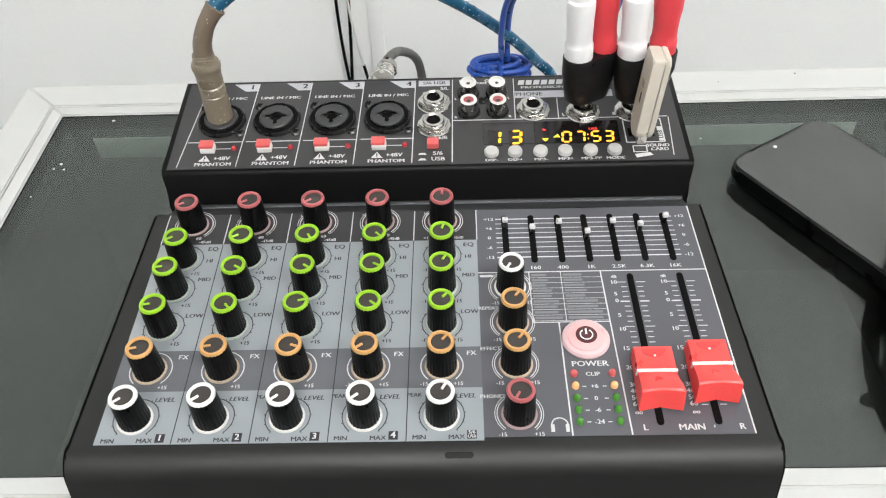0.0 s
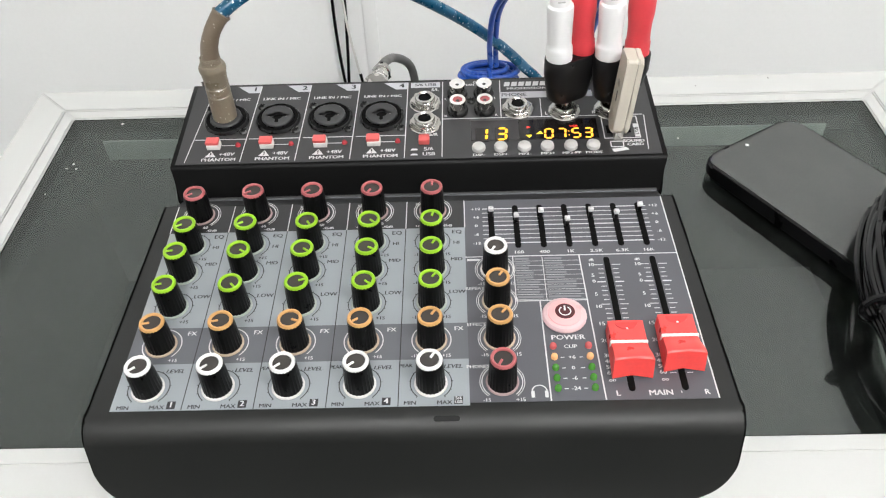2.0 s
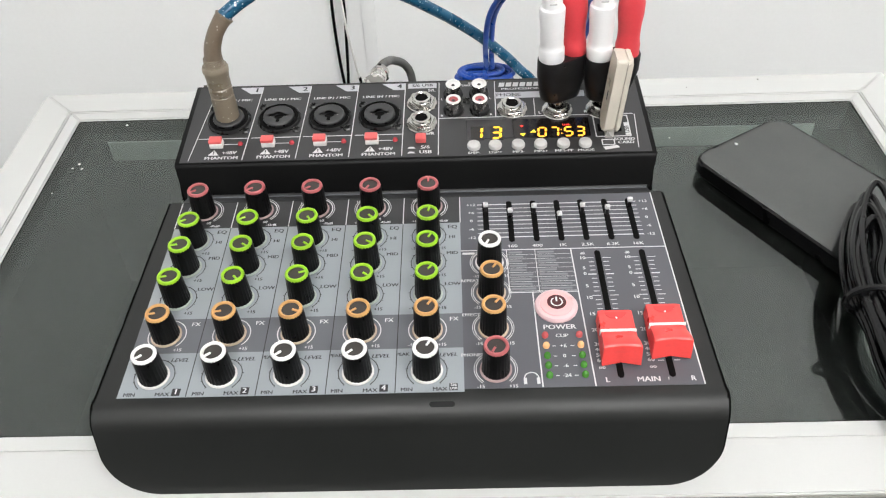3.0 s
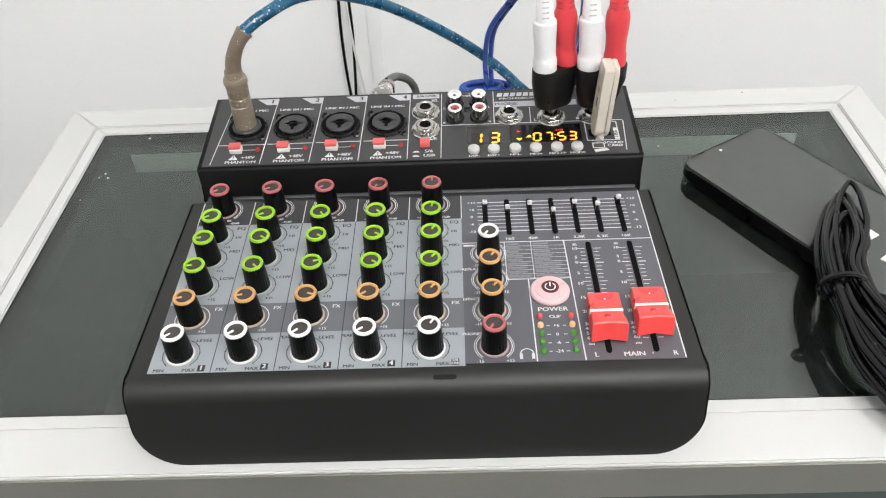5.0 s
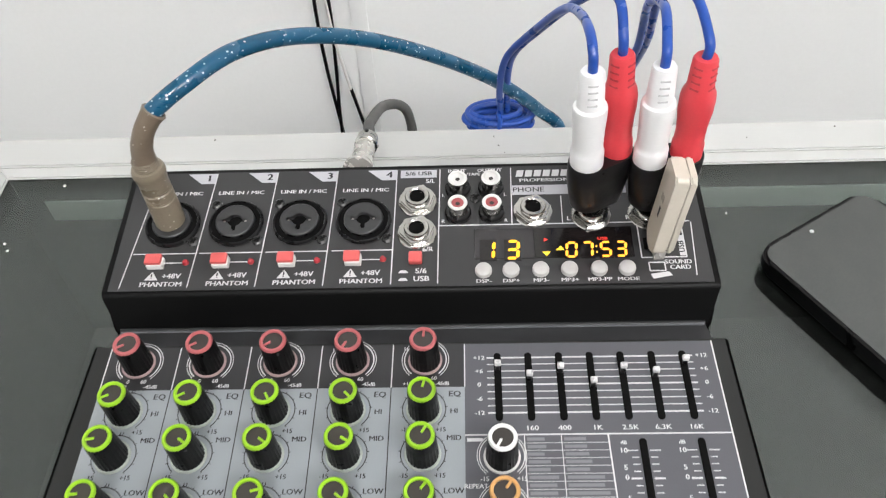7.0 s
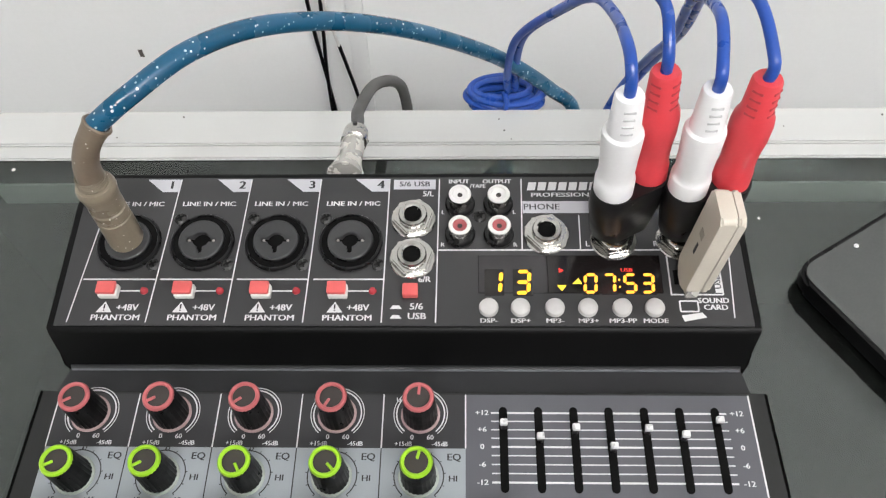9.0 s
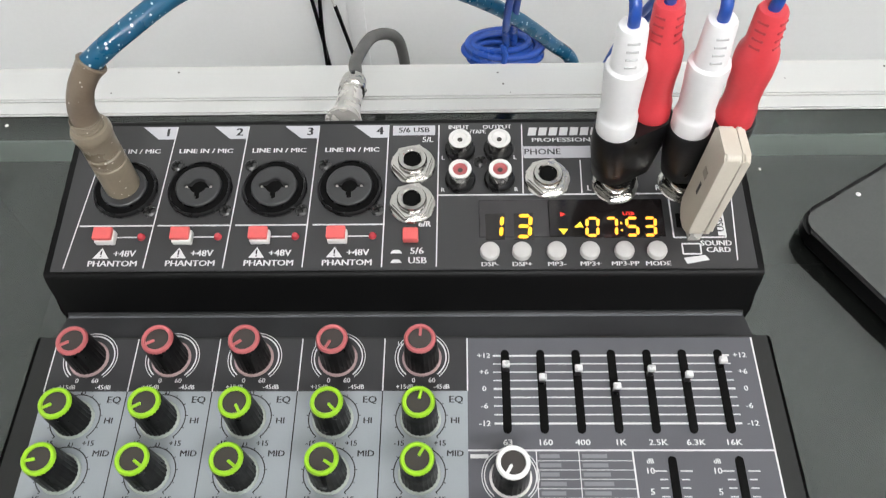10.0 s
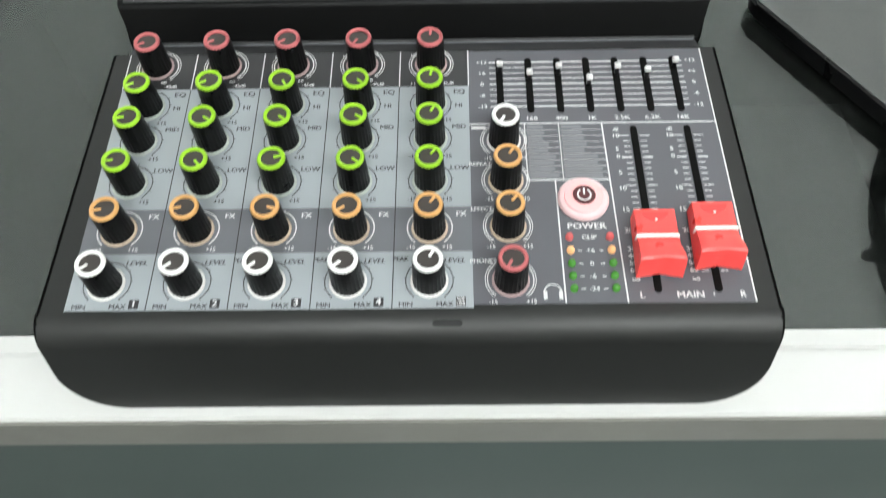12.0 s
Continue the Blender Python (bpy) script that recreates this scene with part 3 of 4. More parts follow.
    black.rect(x + 0.0096, x + 0.0132, y - 0.0107, y - 0.0070)
    if k > 1:
        black.text("PEAK", x - 0.0107, y + 0.0090, 0.0015)
num = Ink(0.0006)
for k, x in enumerate(COLS):
    if k < 4:
        num.text(str(k + 1), x + 0.0114, ROWS["level"] - 0.00885, 0.0026, bold=0.04)
    else:
        num.text("5/6", x + 0.0114, ROWS["level"] - 0.0080, 0.0013)
        num.text("USB", x + 0.0114, ROWS["level"] - 0.0098, 0.0011)
num.done("channel_numbers", INK_WHITE, mixer, MM, "white channel numbers 1 to 4 and 5/6 USB")
black.done("dark_lettering", INK_BLACK, mixer, MM, "black scale marks and words EQ, HI, MID, LOW, LEVEL")

# graphic equaliser print
EQX = [0.0373 + 0.01245 * k for k in range(7)]
white.line(0.1248, -0.0215, 0.1252, -0.1455, 0.0006)
white.line(0.0240, -0.0625, 0.1250, -0.0625, 0.0006)
for k in range(9):
    y = -0.0284 - 0.00311 * k
    white.line(0.0330, y, 0.1160, y, 0.0007 if k % 4 == 0 else 0.00045)
for s, y in (("+12", -0.0284), ("+6", -0.0346), ("0", -0.0408), ("-6", -0.0471), ("-12", -0.0533)):
    white.text(s, 0.0298, y, 0.0016, 1.15)
    white.text(s, 0.1196, y, 0.0016, 1.15)
for s, x in zip(("63", "160", "400", "1K", "2.5K", "6.3K", "16K"), EQX):
    white.text(s, x, -0.0599, 0.0017, 1.2)
# programme table
white.line(0.0465, -0.0625, 0.0465, -0.0912, 0.0004)
white.line(0.0782, -0.0625, 0.0795, -0.1455, 0.0006)
white.line(0.0465, -0.0912, 0.0785, -0.0912, 0.0005)
white.line(0.0605, -0.0625, 0.0605, -0.0912, 0.0003)
white.line(0.0572, -0.0912, 0.0572, -0.1455, 0.0006)
grey = Ink()
rng = random.Random(4)
for k in range(9):
    y = -0.0645 - 0.00305 * k
    white.line(0.0465, y - 0.0015, 0.0782, y - 0.0015, 0.0002)
    grey.rect(0.0475, 0.0475 + rng.uniform(0.006, 0.0085) + (0.0035 if k > 4 else 0), y - 0.0006, y + 0.0007)
    grey.rect(0.0615, 0.0615 + rng.uniform(0.008, 0.010) + (0.005 if k > 4 else 0), y - 0.0006, y + 0.0007)
grey.done("programme_list", INK_GREY, mixer, MM, "small grey printed list")
# control column
CX = 0.0377
for y, word in ((-0.0710, "DSP"), (-0.0908, "REPEAT"), (-0.1123, "EFFECT"), (-0.1355, "PHONES")):
    white.arc(CX, y, 0.0083, -140, 140, 0.0004)
    white.arc(CX, y, 0.0092, -140, 140, 0.0003)
    if word == "DSP":
        white.rect(CX - 0.0130, CX - 0.0070, y + 0.0058, y + 0.0072)
    else:
        white.text(word, CX - 0.0098, y + 0.0078, 0.0015, 1.05)
    white.text("-15", CX - 0.0066, y - 0.0092, 0.0015)
    white.text("+15", CX + 0.0072, y - 0.0092, 0.0015)
# headphone sign
white.arc(0.0528, -0.1408, 0.0028, -100, 100, 0.0005)
white.rect(0.0493, 0.0507, -0.1438, -0.1405)
white.rect(0.0549, 0.0563, -0.1438, -0.1405)
white.text("POWER", 0.0675, -0.1128, 0.0026, 1.15, bold=0.03)
LEDY = [-0.1178, -0.1236, -0.1292, -0.1345, -0.1397]
for s, y in zip(("CLIP", "+6", "0", "-6", "-24"), LEDY):
    white.text(s, 0.0680, y, 0.0016, 1.1)
    for x in (0.0640, 0.0720):
        if s != "CLIP":
            white.line(x - 0.0008, y, x + 0.0008, y, 0.0004)
# main fader scales
FADX = (0.0908, 0.1126)
for x in FADX:
    white.text("dB", x - 0.0072, -0.0662, 0.0014)
    for s, y in (("10", -0.0694), ("5", -0.0762), ("0", -0.0800), ("5", -0.0880), ("10", -0.0955), ("15", -0.1055), ("20", -0.1150), ("30", -0.1232), ("40", -0.1262), ("50", -0.1292), ("60", -0.1322)):
        white.text(s, x - 0.0076, y, 0.0017, 1.1)
    white.text("oo", x - 0.0074, -0.1358, 0.0016)
    for k in range(24):
        y = -0.0694 - 0.00275 * k
        big = k in (0, 4, 9)
        w = 0.0040 if big else 0.0026
        for s in (-1, 1):
            white.line(x + s * 0.0022, y, x + s * (0.0022 + w), y, 0.0007 if k == 4 else 0.0004)
white.text("MAIN", 0.1022, -0.1425, 0.0026, 1.1, bold=0.03)
white.rect(0.1104, 0.1108, -0.1428, -0.1416)
white.text("L", 0.0848, -0.1425, 0.0026)
white.text("R", 0.1210, -0.1425, 0.0026)
white.done("white_lettering", INK_WHITE, mixer, MM, "white scales, lines and words such as POWER and MAIN")


# knobs
def knob(cap, label):
    side = [(0, 0.0012), (0.0062, 0.0012), (0.0061, 0.003), (0.0056, 0.0140), (0.0054, 0.0152), (0.0050, 0.0157), (0.0043, 0.0157), (0.0041, 0.0152), (0, 0.0151)]
    body = part("knob", lathe(side, 48, 24, 0.05, (1, 3)), KNOB, mixer, label, smooth=50)
    part("skirt", lathe([(0.0061, 0.0004), (0.0069, 0.0004), (0.0070, 0.0008), (0.0067, 0.0012), (0.0061, 0.0012)], 32), SKIRTS.get(cap.name, PALE), body)
    part("cap_ring", lathe([(0.00535, 0.0146), (0.00545, 0.0152), (0.0052, 0.0159), (0.0049, 0.01620), (0.0042, 0.0161), (0.0039, 0.0157), (0.0039, 0.0152)], 32), cap, body)
    part("cap_top", lathe([(0.0042, 0.01525), (0.003, 0.0154), (0, 0.0154)], 24), KNOB_TOP, body)
    part("pointer", box(-0.0005, 0.0005, 0.0009, 0.0040, 0.0153, 0.0160, 0.0002, 1), cap, body)
    return body


def place(x, y, turn=0.0):
    return MM @ Matrix.Translation((x, y - 0.0007, 0.0003)) @ pose(0, 0, 0, 0, 0, -turn) @ Matrix.Diagonal((1, 1, 1.045, 1))


TURNS = dict(
    gain=(-118, -118, -125, -150, 4), hi=(-115, -118, 150, 135, 14), mid=(-100, 125, 128, 122, 30), low=(-98, 140, 75, 130, 38),
    fx=(-100, -100, 110, -125, 35), level=(-128, -128, -130, -128, 30))
CAPS = dict(gain=(CAP_RED, "black knob with a faded red cap"), hi=(CAP_GREEN, "black knob with a lime green cap"), fx=(CAP_ORANGE, "black knob with an orange cap"), level=(CAP_WHITE, "black knob with a white cap"))
PROTO = {}
for key, y in ROWS.items():
    kind = "hi" if key in ("mid", "low") else key
    for x, turn in zip(COLS, TURNS[key]):
        if kind not in PROTO:
            PROTO[kind] = knob(*CAPS[kind])
            PROTO[kind].matrix_basis = place(x, y, turn)
        else:
            copy_thing(PROTO[kind], place(x, y, turn))
for kind, y, turn in (("level", -0.0710, -150), ("fx", -0.0908, 35), ("fx", -0.1123, 40), ("gain", -0.1355, -150)):
    copy_thing(PROTO[kind], place(CX, y, turn))


# sliders
def stadium(x, y0, y1, w, n=6):
    r = w / 2
    pts = [(x + r * math.cos(a), y1 - r + r * math.sin(a)) for a in (math.pi * k / n for k in range(n + 1))]
    return pts + [(x + r * math.cos(a), y0 + r + r * math.sin(a)) for a in (math.pi + math.pi * k / n for k in range(n + 1))]


for x, y in zip(EQX, (-0.0338, -0.0386, -0.0354, -0.0420, -0.0356, -0.0378, -0.0325)):
    # no cut slot: a black plate on the panel stands for its shade
    part("slider_slot", prism(stadium(x, -0.0568, -0.0262, 0.0029), 0.0001, 0.00065), VOID, mixer, m=MM)
    sl = part("slider", box(x - 0.0009, x + 0.0009, y - 0.0008, y + 0.0008, 0.0005, 0.0042, 0.0002, 1), JACK_BLACK, mixer, "small equaliser slider with a silver tip", m=MM)
    part("tip", box(x - 0.0013, x + 0.0013, y - 0.0010, y + 0.0012, 0.0042, 0.0063, 0.0004), TIP, sl)
def fader_body():
    """A moulded cap: flat behind, a saddle at the line, a flared and hollowed front."""
    prof = [(0.0128, 0.0022, 0.0075), (0.0126, 0.0090, 0.0075), (0.0121, 0.0098, 0.0075), (0.0070, 0.0099, 0.0074), (0.0024, 0.0093, 0.0073), (0.0004, 0.0090, 0.0073), (-0.0030, 0.0104, 0.0075), (-0.0070, 0.0122, 0.0079), (-0.0100, 0.0129, 0.0081), (-0.0109, 0.0124, 0.0082), (-0.0119, 0.0075, 0.0083), (-0.0127, 0.0022, 0.0084)]
    bm = bmesh.new()
    n = 10
    rows = []
    for k, (py, pz, hw) in enumerate(prof):
        row = []
        for j in range(n + 1):
            u = 2 * j / n - 1
            hollow = 0.0017 * (1 - abs(u)) * (k - 7) / 4 if k > 7 else 0.0
            edge = 0.0006 * max(0.0, abs(u) - 0.8) * 5 if 1 < k < 10 else 0.0
            row.append(bm.verts.new((hw * u, py + hollow, pz - edge)))
        rows.append(row)
    for a, b in zip(rows, rows[1:] + rows[:1]):
        for j in range(n):
            bm.faces.new((a[j], a[j + 1], b[j + 1], b[j]))
    for j in (0, n):
        bm.faces.new([r[j] for r in rows])
    return bm


for x, y in zip(FADX, (-0.1238, -0.1208)):
    part("fader_slot", prism(stadium(x, -0.1415, -0.0645, 0.0028), 0.0001, 0.00065), VOID, mixer, m=MM)
    x += 0.0005
    cap = part("fader_cap", fader_body(), FADER_RED, mixer, "bright red fader cap with a white line", m=MM @ Matrix.Translation((x, y, 0)), smooth=32)
    line = bmesh.new()
    for x0, x1, z0, z1 in ((-0.0075, 0.0075, 0.0086, 0.0096), (-0.0079, -0.0073, 0.0050, 0.0096), (0.0073, 0.0079, 0.0050, 0.0096)):
        add(line, box(x0, x1, 0.0005, 0.0018, z0, z1, 0.00025, 1))
    part("line", line, CAP_WHITE, cap, "raised white line")
    # the scoop is a flat half-moon, shaded by colour alone
    scoop = [(0.0048 * math.cos(q), -0.0036 * math.sin(q)) for q in (math.pi * k / 14 for k in range(15))]
    part("scoop_shade", prism(scoop, 0.0, 0.0004), FADER_SCOOP_SHADE, cap, m=Matrix.Translation((0, 0.0107, 0.0098)) @ pose(0, 0, 0, 2.5, 0, 0))
    part("dot", lathe([(0.0005, 0), (0.0004, 0.0003), (0, 0.0004)], 10), CAP_WHITE, cap, m=Matrix.Translation((0, 0.0074, 0.0101)))
    part("stem", box(-0.0008, 0.0008, -0.004, 0.004, 0.0004, 0.0030), JACK_BLACK, cap)

# power button
pw = part("power_button", lathe([(0, 0.0004), (0.0098, 0.0004), (0.0099, 0.0014), (0.0092, 0.0024), (0.0078, 0.0029), (0.0076, 0.0026), (0, 0.0025)], 48), POWER_RING, mixer, "round pink glowing power button", m=MM @ Matrix.Translation((0.0672, -0.1008, 0)))
part("glow", lathe([(0.0077, 0.00245), (0.0074, 0.0031), (0.0050, 0.0036), (0, 0.0038)], 40), POWER_GLOW, pw)
ink = Ink(0.0040)
ink.arc(0, 0, 0.0, 0, 360, 0.0044, 36)
sign = part("power_sign", ink.bm, POWER_INK, pw, "dark red disc with a pale power sign")
ink = Ink(0.0042)
ink.arc(0, 0, 0.0022, 32, 328, 0.0006, 24)
ink.rect(-0.0004, 0.0004, 0.0002, 0.0030)
part("power_stroke", ink.bm, CAP_WHITE, sign)

# level lamps
for x in (0.0605, 0.0757):
    for k, y in enumerate(LEDY):
        m_ = LED_RED if k == 0 else LED_AMBER if k == 1 else LED_GREEN
        part("level_led", lathe([(0.0015, 0.0002), (0.0015, 0.0014), (0.0012, 0.0022), (0.0007, 0.0026), (0, 0.0028)], 16), m_, mixer, ("red", "amber", "green", "green", "green")[k] + " level light", m=MM @ Matrix.Translation((x, y, 0)))

# ---- connector panel ----
part("connector_panel", box(-0.1290, 0.1290, 0.0012, 0.0660, 0.0, 0.0003), PRINT_BLACK, mixer, "black printed connector panel", m=MB)
w = Ink()
XB = [(-0.1243, -0.1183), (-0.0947, -0.0912), (-0.0653, -0.0625), (-0.0361, -0.0342), (-0.0070, -0.0064), (0.0130, 0.0136)]
for a, b in XB:
    w.line(a, 0.0024, b, 0.0650, 0.0005)
for k in range(4):
    w.line(XB[k][0] + 0.0025, 0.0201, XB[k + 1][0] + 0.0006, 0.0201, 0.0006)
JX = [-0.1070, -0.0782, -0.0492, -0.0204]
dark, tab = Ink(0.0006), Ink()
for k, x in enumerate(JX):
    xr = XB[k + 1][1] + 0.0003
    tab.poly([(xr - 0.0142, 0.0652), (xr, 0.0652), (xr - 0.0003, 0.0592), (xr - 0.0072, 0.0592)])
    dark.text(str(k + 1), xr - 0.0037, 0.0622, 0.0036, 1.1, bold=0.045)
    w.text("LINE IN / MIC", x - 0.0001, 0.0535, 0.00175, 1.26, bold=0.04)
    w.line(x + 0.0002, 0.0152, x + 0.0090, 0.0152, 0.0005)
    w.poly([(x - 0.0072, 0.0064), (x - 0.0012, 0.0064), (x - 0.0042, 0.0108)])
    dark.rect(x - 0.0045, x - 0.0039, 0.0078, 0.0096)
    dark.rect(x - 0.0045, x - 0.0039, 0.0069, 0.0074)
    w.text("+48V", x + 0.0044, 0.0083, 0.0022, 1.05, bold=0.03)
    w.text("PHANTOM", x + 0.0006, 0.0042, 0.0020, 1.15, bold=0.035)
tab.rect(-0.0047, 0.0121, 0.0602, 0.0648)
dark.text("5/6 USB", 0.0037, 0.0625, 0.0023, 1.15, bold=0.03)
w.text("5/L", 0.0092, 0.0580, 0.0024, bold=0.03)
w.text("6/R", 0.0085, 0.0200, 0.0024, bold=0.03)
w.text("5/6", 0.0058, 0.0088, 0.0022, 1.1, bold=0.03)
w.text("USB", 0.0060, 0.0049, 0.0022, 1.1, bold=0.03)
for y in (0.0088, 0.0049):
    w.poly([(-0.0040, y - 0.0009), (0.0004, y - 0.0009), (-0.0006, y + 0.0005), (-0.0030, y + 0.0005)])
w.text("INPUT", 0.0214, 0.0638, 0.0016, 1.1, bold=0.03)
w.text("OUTPUT", 0.0366, 0.0638, 0.0016, 1.1, bold=0.03)
w.text("/TAPE", 0.0290, 0.0616, 0.0015)
for x in (0.0152, 0.0432):
    w.text("L", x, 0.0494, 0.0015)
    w.text("R", x, 0.0349, 0.0015)
w.line(0.0136, 0.0326, 0.1235, 0.0326, 0.0006)
w.line(0.0458, 0.0330, 0.0464, 0.0650, 0.0005)
w.line(0.0681, 0.0330, 0.0684, 0.0480, 0.0005)
tab.rect(0.0466, 0.0980, 0.0490, 0.0545)
# maker's mark as plain slanted shapes
for k in range(8):
    x = 0.0485 + 0.0041 * k
    w.poly([(x, 0.0596), (x + 0.0032, 0.0596), (x + 0.0040, 0.0634), (x + 0.0008, 0.0634)])
w.text("PROFESSIONAL", 0.0640, 0.0574, 0.0016, 1.55, bold=0.04)
dark.text("PHONE", 0.0540, 0.0517, 0.0027, 1.12, bold=0.015)
w.text("L", 0.0709, 0.0352, 0.0020)
w.text("R", 0.0969, 0.0352, 0.0020)
BX = [0.0326, 0.0443, 0.0569, 0.0691, 0.0816, 0.0935]
for s, x in zip(("DSP-", "DSP+", "MP3-", "MP3+", "MP3-PP", "MODE"), BX):
    w.text(s, x, 0.0032, 0.0015, 1.3, bold=0.04)
w.outline(0.1004, 0.1195, 0.0138, 0.0310, 0.0006)
w.rect(0.1168, 0.1193, 0.0145, 0.0250)
dark.text("USB", 0.1180, 0.0190, 0.0021, turn=90)
w.line(0.1222, 0.0044, 0.1240, 0.0320, 0.0005)
w.text("SOUND", 0.1155, 0.0113, 0.0018, 1.1, bold=0.04)
w.text("CARD", 0.1160, 0.0086, 0.0018, 1.1, bold=0.04)
# laptop sign
w.outline(0.1030, 0.1096, 0.0070, 0.0112, 0.0006)
w.poly([(0.1040, 0.0030), (0.1122, 0.0046), (0.1108, 0.0066), (0.1030, 0.0054)])
w.done("white_lettering", INK_WHITE, mixer, MB, "white words LINE IN / MIC, PHANTOM, PHONE and lines")
dark.done("dark_lettering", INK_BLACK, mixer, MB, "dark figures on pale tabs")
tab.done("tab_lettering", TAB_PALE, mixer, MB, "pale grey printed tabs")


def screw(x, y, z, r, m):
    s = part("screw", lathe([(r, 0), (r, 0.0006), (r * 0.7, 0.0012), (0, 0.0013)], 16), SCREW, mixer, m=m @ Matrix.Translation((x, y, z)) @ pose(0, 0, 0, 0, 0, 30))
    bm = box(-r * 0.6, r * 0.6, -r * 0.12, r * 0.12, 0.0011, 0.00145)
    part("cross_slot", add(bm, box(-r * 0.12, r * 0.12, -r * 0.6, r * 0.6, 0.0011, 0.0015)), VOID, s)


def combo_socket(x, y):
    n = 64
    base = part("combo_socket", lathe([(0.0084, 0.0003), (0.0124, 0.0003), (0.0125, 0.0012), (0.0120, 0.0020), (0.0114, 0.0022), (0.0110, 0.0014), (0.0090, 0.0012), (0.0087, 0.0026)], n), JACK_BLACK, mixer, "black round microphone and jack socket", m=MB @ Matrix.Translation((x, y, 0)))
    hole = []
    for k in range(n):
        a = 2 * math.pi * k / n
        r = 0.0032
        for c in (180, 0, 270):
            d = a - radians(c)
            px, rr = 0.0045, 0.0013
            disc = rr * rr - (px * math.sin(d)) ** 2
            if disc > 0 and math.cos(d) > 0:
                r = max(r, px * math.cos(d) + math.sqrt(disc))
        hole.append((r * math.cos(a), r * math.sin(a)))
    bm = bmesh.new()
    rings = [[bm.verts.new((q * math.cos(2 * math.pi * k / n), q * math.sin(2 * math.pi * k / n), z)) for k in range(n)] for q, z in ((0.0088, 0.0012), (0.0087, 0.0030), (0.0082, 0.0034))]
    rings.append([bm.verts.new((px, py, 0.0033)) for px, py in hole])
    for a, b in zip(rings, rings[1:]):
        for k in range(n):
            bm.faces.new((a[k], a[(k + 1) % n], b[(k + 1) % n], b[k]))
    part("face", bm, JACK_FACE, base)
    part("hole", prism(hole, 0.0006, 0.0012), VOID, base)
    for px in (-0.0047, 0.0047):
        part("contact", lathe([(0, 0.0012), (0.0006, 0.0012), (0.0006, 0.0024), (0, 0.0027)], 8), NICKEL_DULL, base, m=Matrix.Translation((px, 0, 0)))
    part("groove", lathe([(0.0089, 0.0013), (0.0090, 0.0017), (0.0112, 0.0017), (0.0113, 0.0013)], n), VOID, base)
    screw(x - 0.0104, y + 0.0108, 0.0003, 0.0025, MB)
    screw(x + 0.0110, y - 0.0096, 0.0003, 0.0025, MB)


for x in JX:
    combo_socket(x, 0.0358)
    bt = part("phantom_button", box(x - 0.0069, x + 0.0003, 0.0120, 0.0170, 0.0, 0.0030, 0.0004), PALE, mixer, "pale push button with a red top", m=MB)
    part("red_top", box(x - 0.0072, x - 0.0001, 0.0124, 0.0175, 0.0030, 0.0050, 0.0006), BUTTON_RED, bt)
    part("phantom_led", lathe([(0.0015, 0.0002), (0.0015, 0.0008), (0.0010, 0.0018), (0, 0.0022)], 14), LED_SMALL, mixer, m=MB @ Matrix.Translation((x + 0.0096, 0.0152, 0)))
part("usb_switch", box(0.0005, 0.0063, 0.0122, 0.0173, 0.0, 0.0036, 0.0006), BUTTON_RED, mixer, "square red push button", m=MB)


def jack_socket(x, y):
    nut = bmesh.new()
    hexa = [(0.0083 * math.cos(radians(60 * k + 12)), 0.0083 * math.sin(radians(60 * k + 12))) for k in range(6)]
    add(nut, prism(hexa, 0.0012, 0.0034))
    bmesh.ops.bevel(nut, geom=[e for e in nut.edges if all(v.co.z > 0.003 for v in e.verts)], offset=0.0006, segments=2, affect="EDGES")
    base = part("jack_socket", nut, CHROME, mixer, "nickel jack socket with a hexagonal nut", m=MB @ Matrix.Translation((x, y, 0)), smooth=25)
    part("washer", lathe([(0.0040, 0.0002), (0.0087, 0.0002), (0.0088, 0.0008), (0.0084, 0.0013), (0.0040, 0.0013)], 32), CHROME, base)
    part("bushing", lathe([(0.0056, 0.0030), (0.0056, 0.0040), (0.0054, 0.0042), (0.0056, 0.0045), (0.0054, 0.0048), (0.0052, 0.0053), (0.0040, 0.0055), (0.0034, 0.0050), (0.0034, 0.0035)], 32), CHROME, base)
    part("hole", lathe([(0.0036, 0.0036), (0, 0.0036)], 24), VOID, base)


for x, y in ((0.0036, 0.0463), (0.0037, 0.0288), (0.0552, 0.0393), (0.0808, 0.0368), (0.1058, 0.0368)):
    jack_socket(x, y)


def rca_socket(x, y, core, word):
    base = part("phono_socket", lathe([(0, 0.0003), (0.0058, 0.0003), (0.0059, 0.0018), (0.0054, 0.0026), (0.0046, 0.0028), (0.0040, 0.0028)], 28), JACK_BLACK, mixer, word + " phono socket with a nickel barrel", m=MB @ Matrix.Translation((x, y, 0)))
    part("barrel", lathe([(0.0041, 0.0026), (0.0041, 0.0064), (0.0044, 0.0068), (0.0044, 0.0085), (0.0041, 0.0088), (0.0035, 0.0087)], 28), CHROME, base)
    part("rim", lathe([(0.0043, 0.0086), (0.0041, 0.0091), (0.0030, 0.0092), (0.0027, 0.0086)], 28), PALE, base)
    part("insert", lathe([(0.0031, 0.0086), (0.0022, 0.0080), (0.0010, 0.0079)], 20), core, base)
    part("hole", lathe([(0.0012, 0.00785), (0, 0.00785)], 12), KNOB_TOP, base)


for x in (0.0219, 0.0369):
    rca_socket(x, 0.0528, PALE, "white")
    rca_socket(x, 0.0390, RCA_CORE, "red")
screw(0.0297, 0.0475, 0.0003, 0.0026, MB)

# display
part("display", box(0.0288, 0.0548, 0.0143, 0.0302, 0.0, 0.0007, 0.0002, 1), SCREEN_SMOKE, mixer, "smoked programme display showing 13", m=MB)
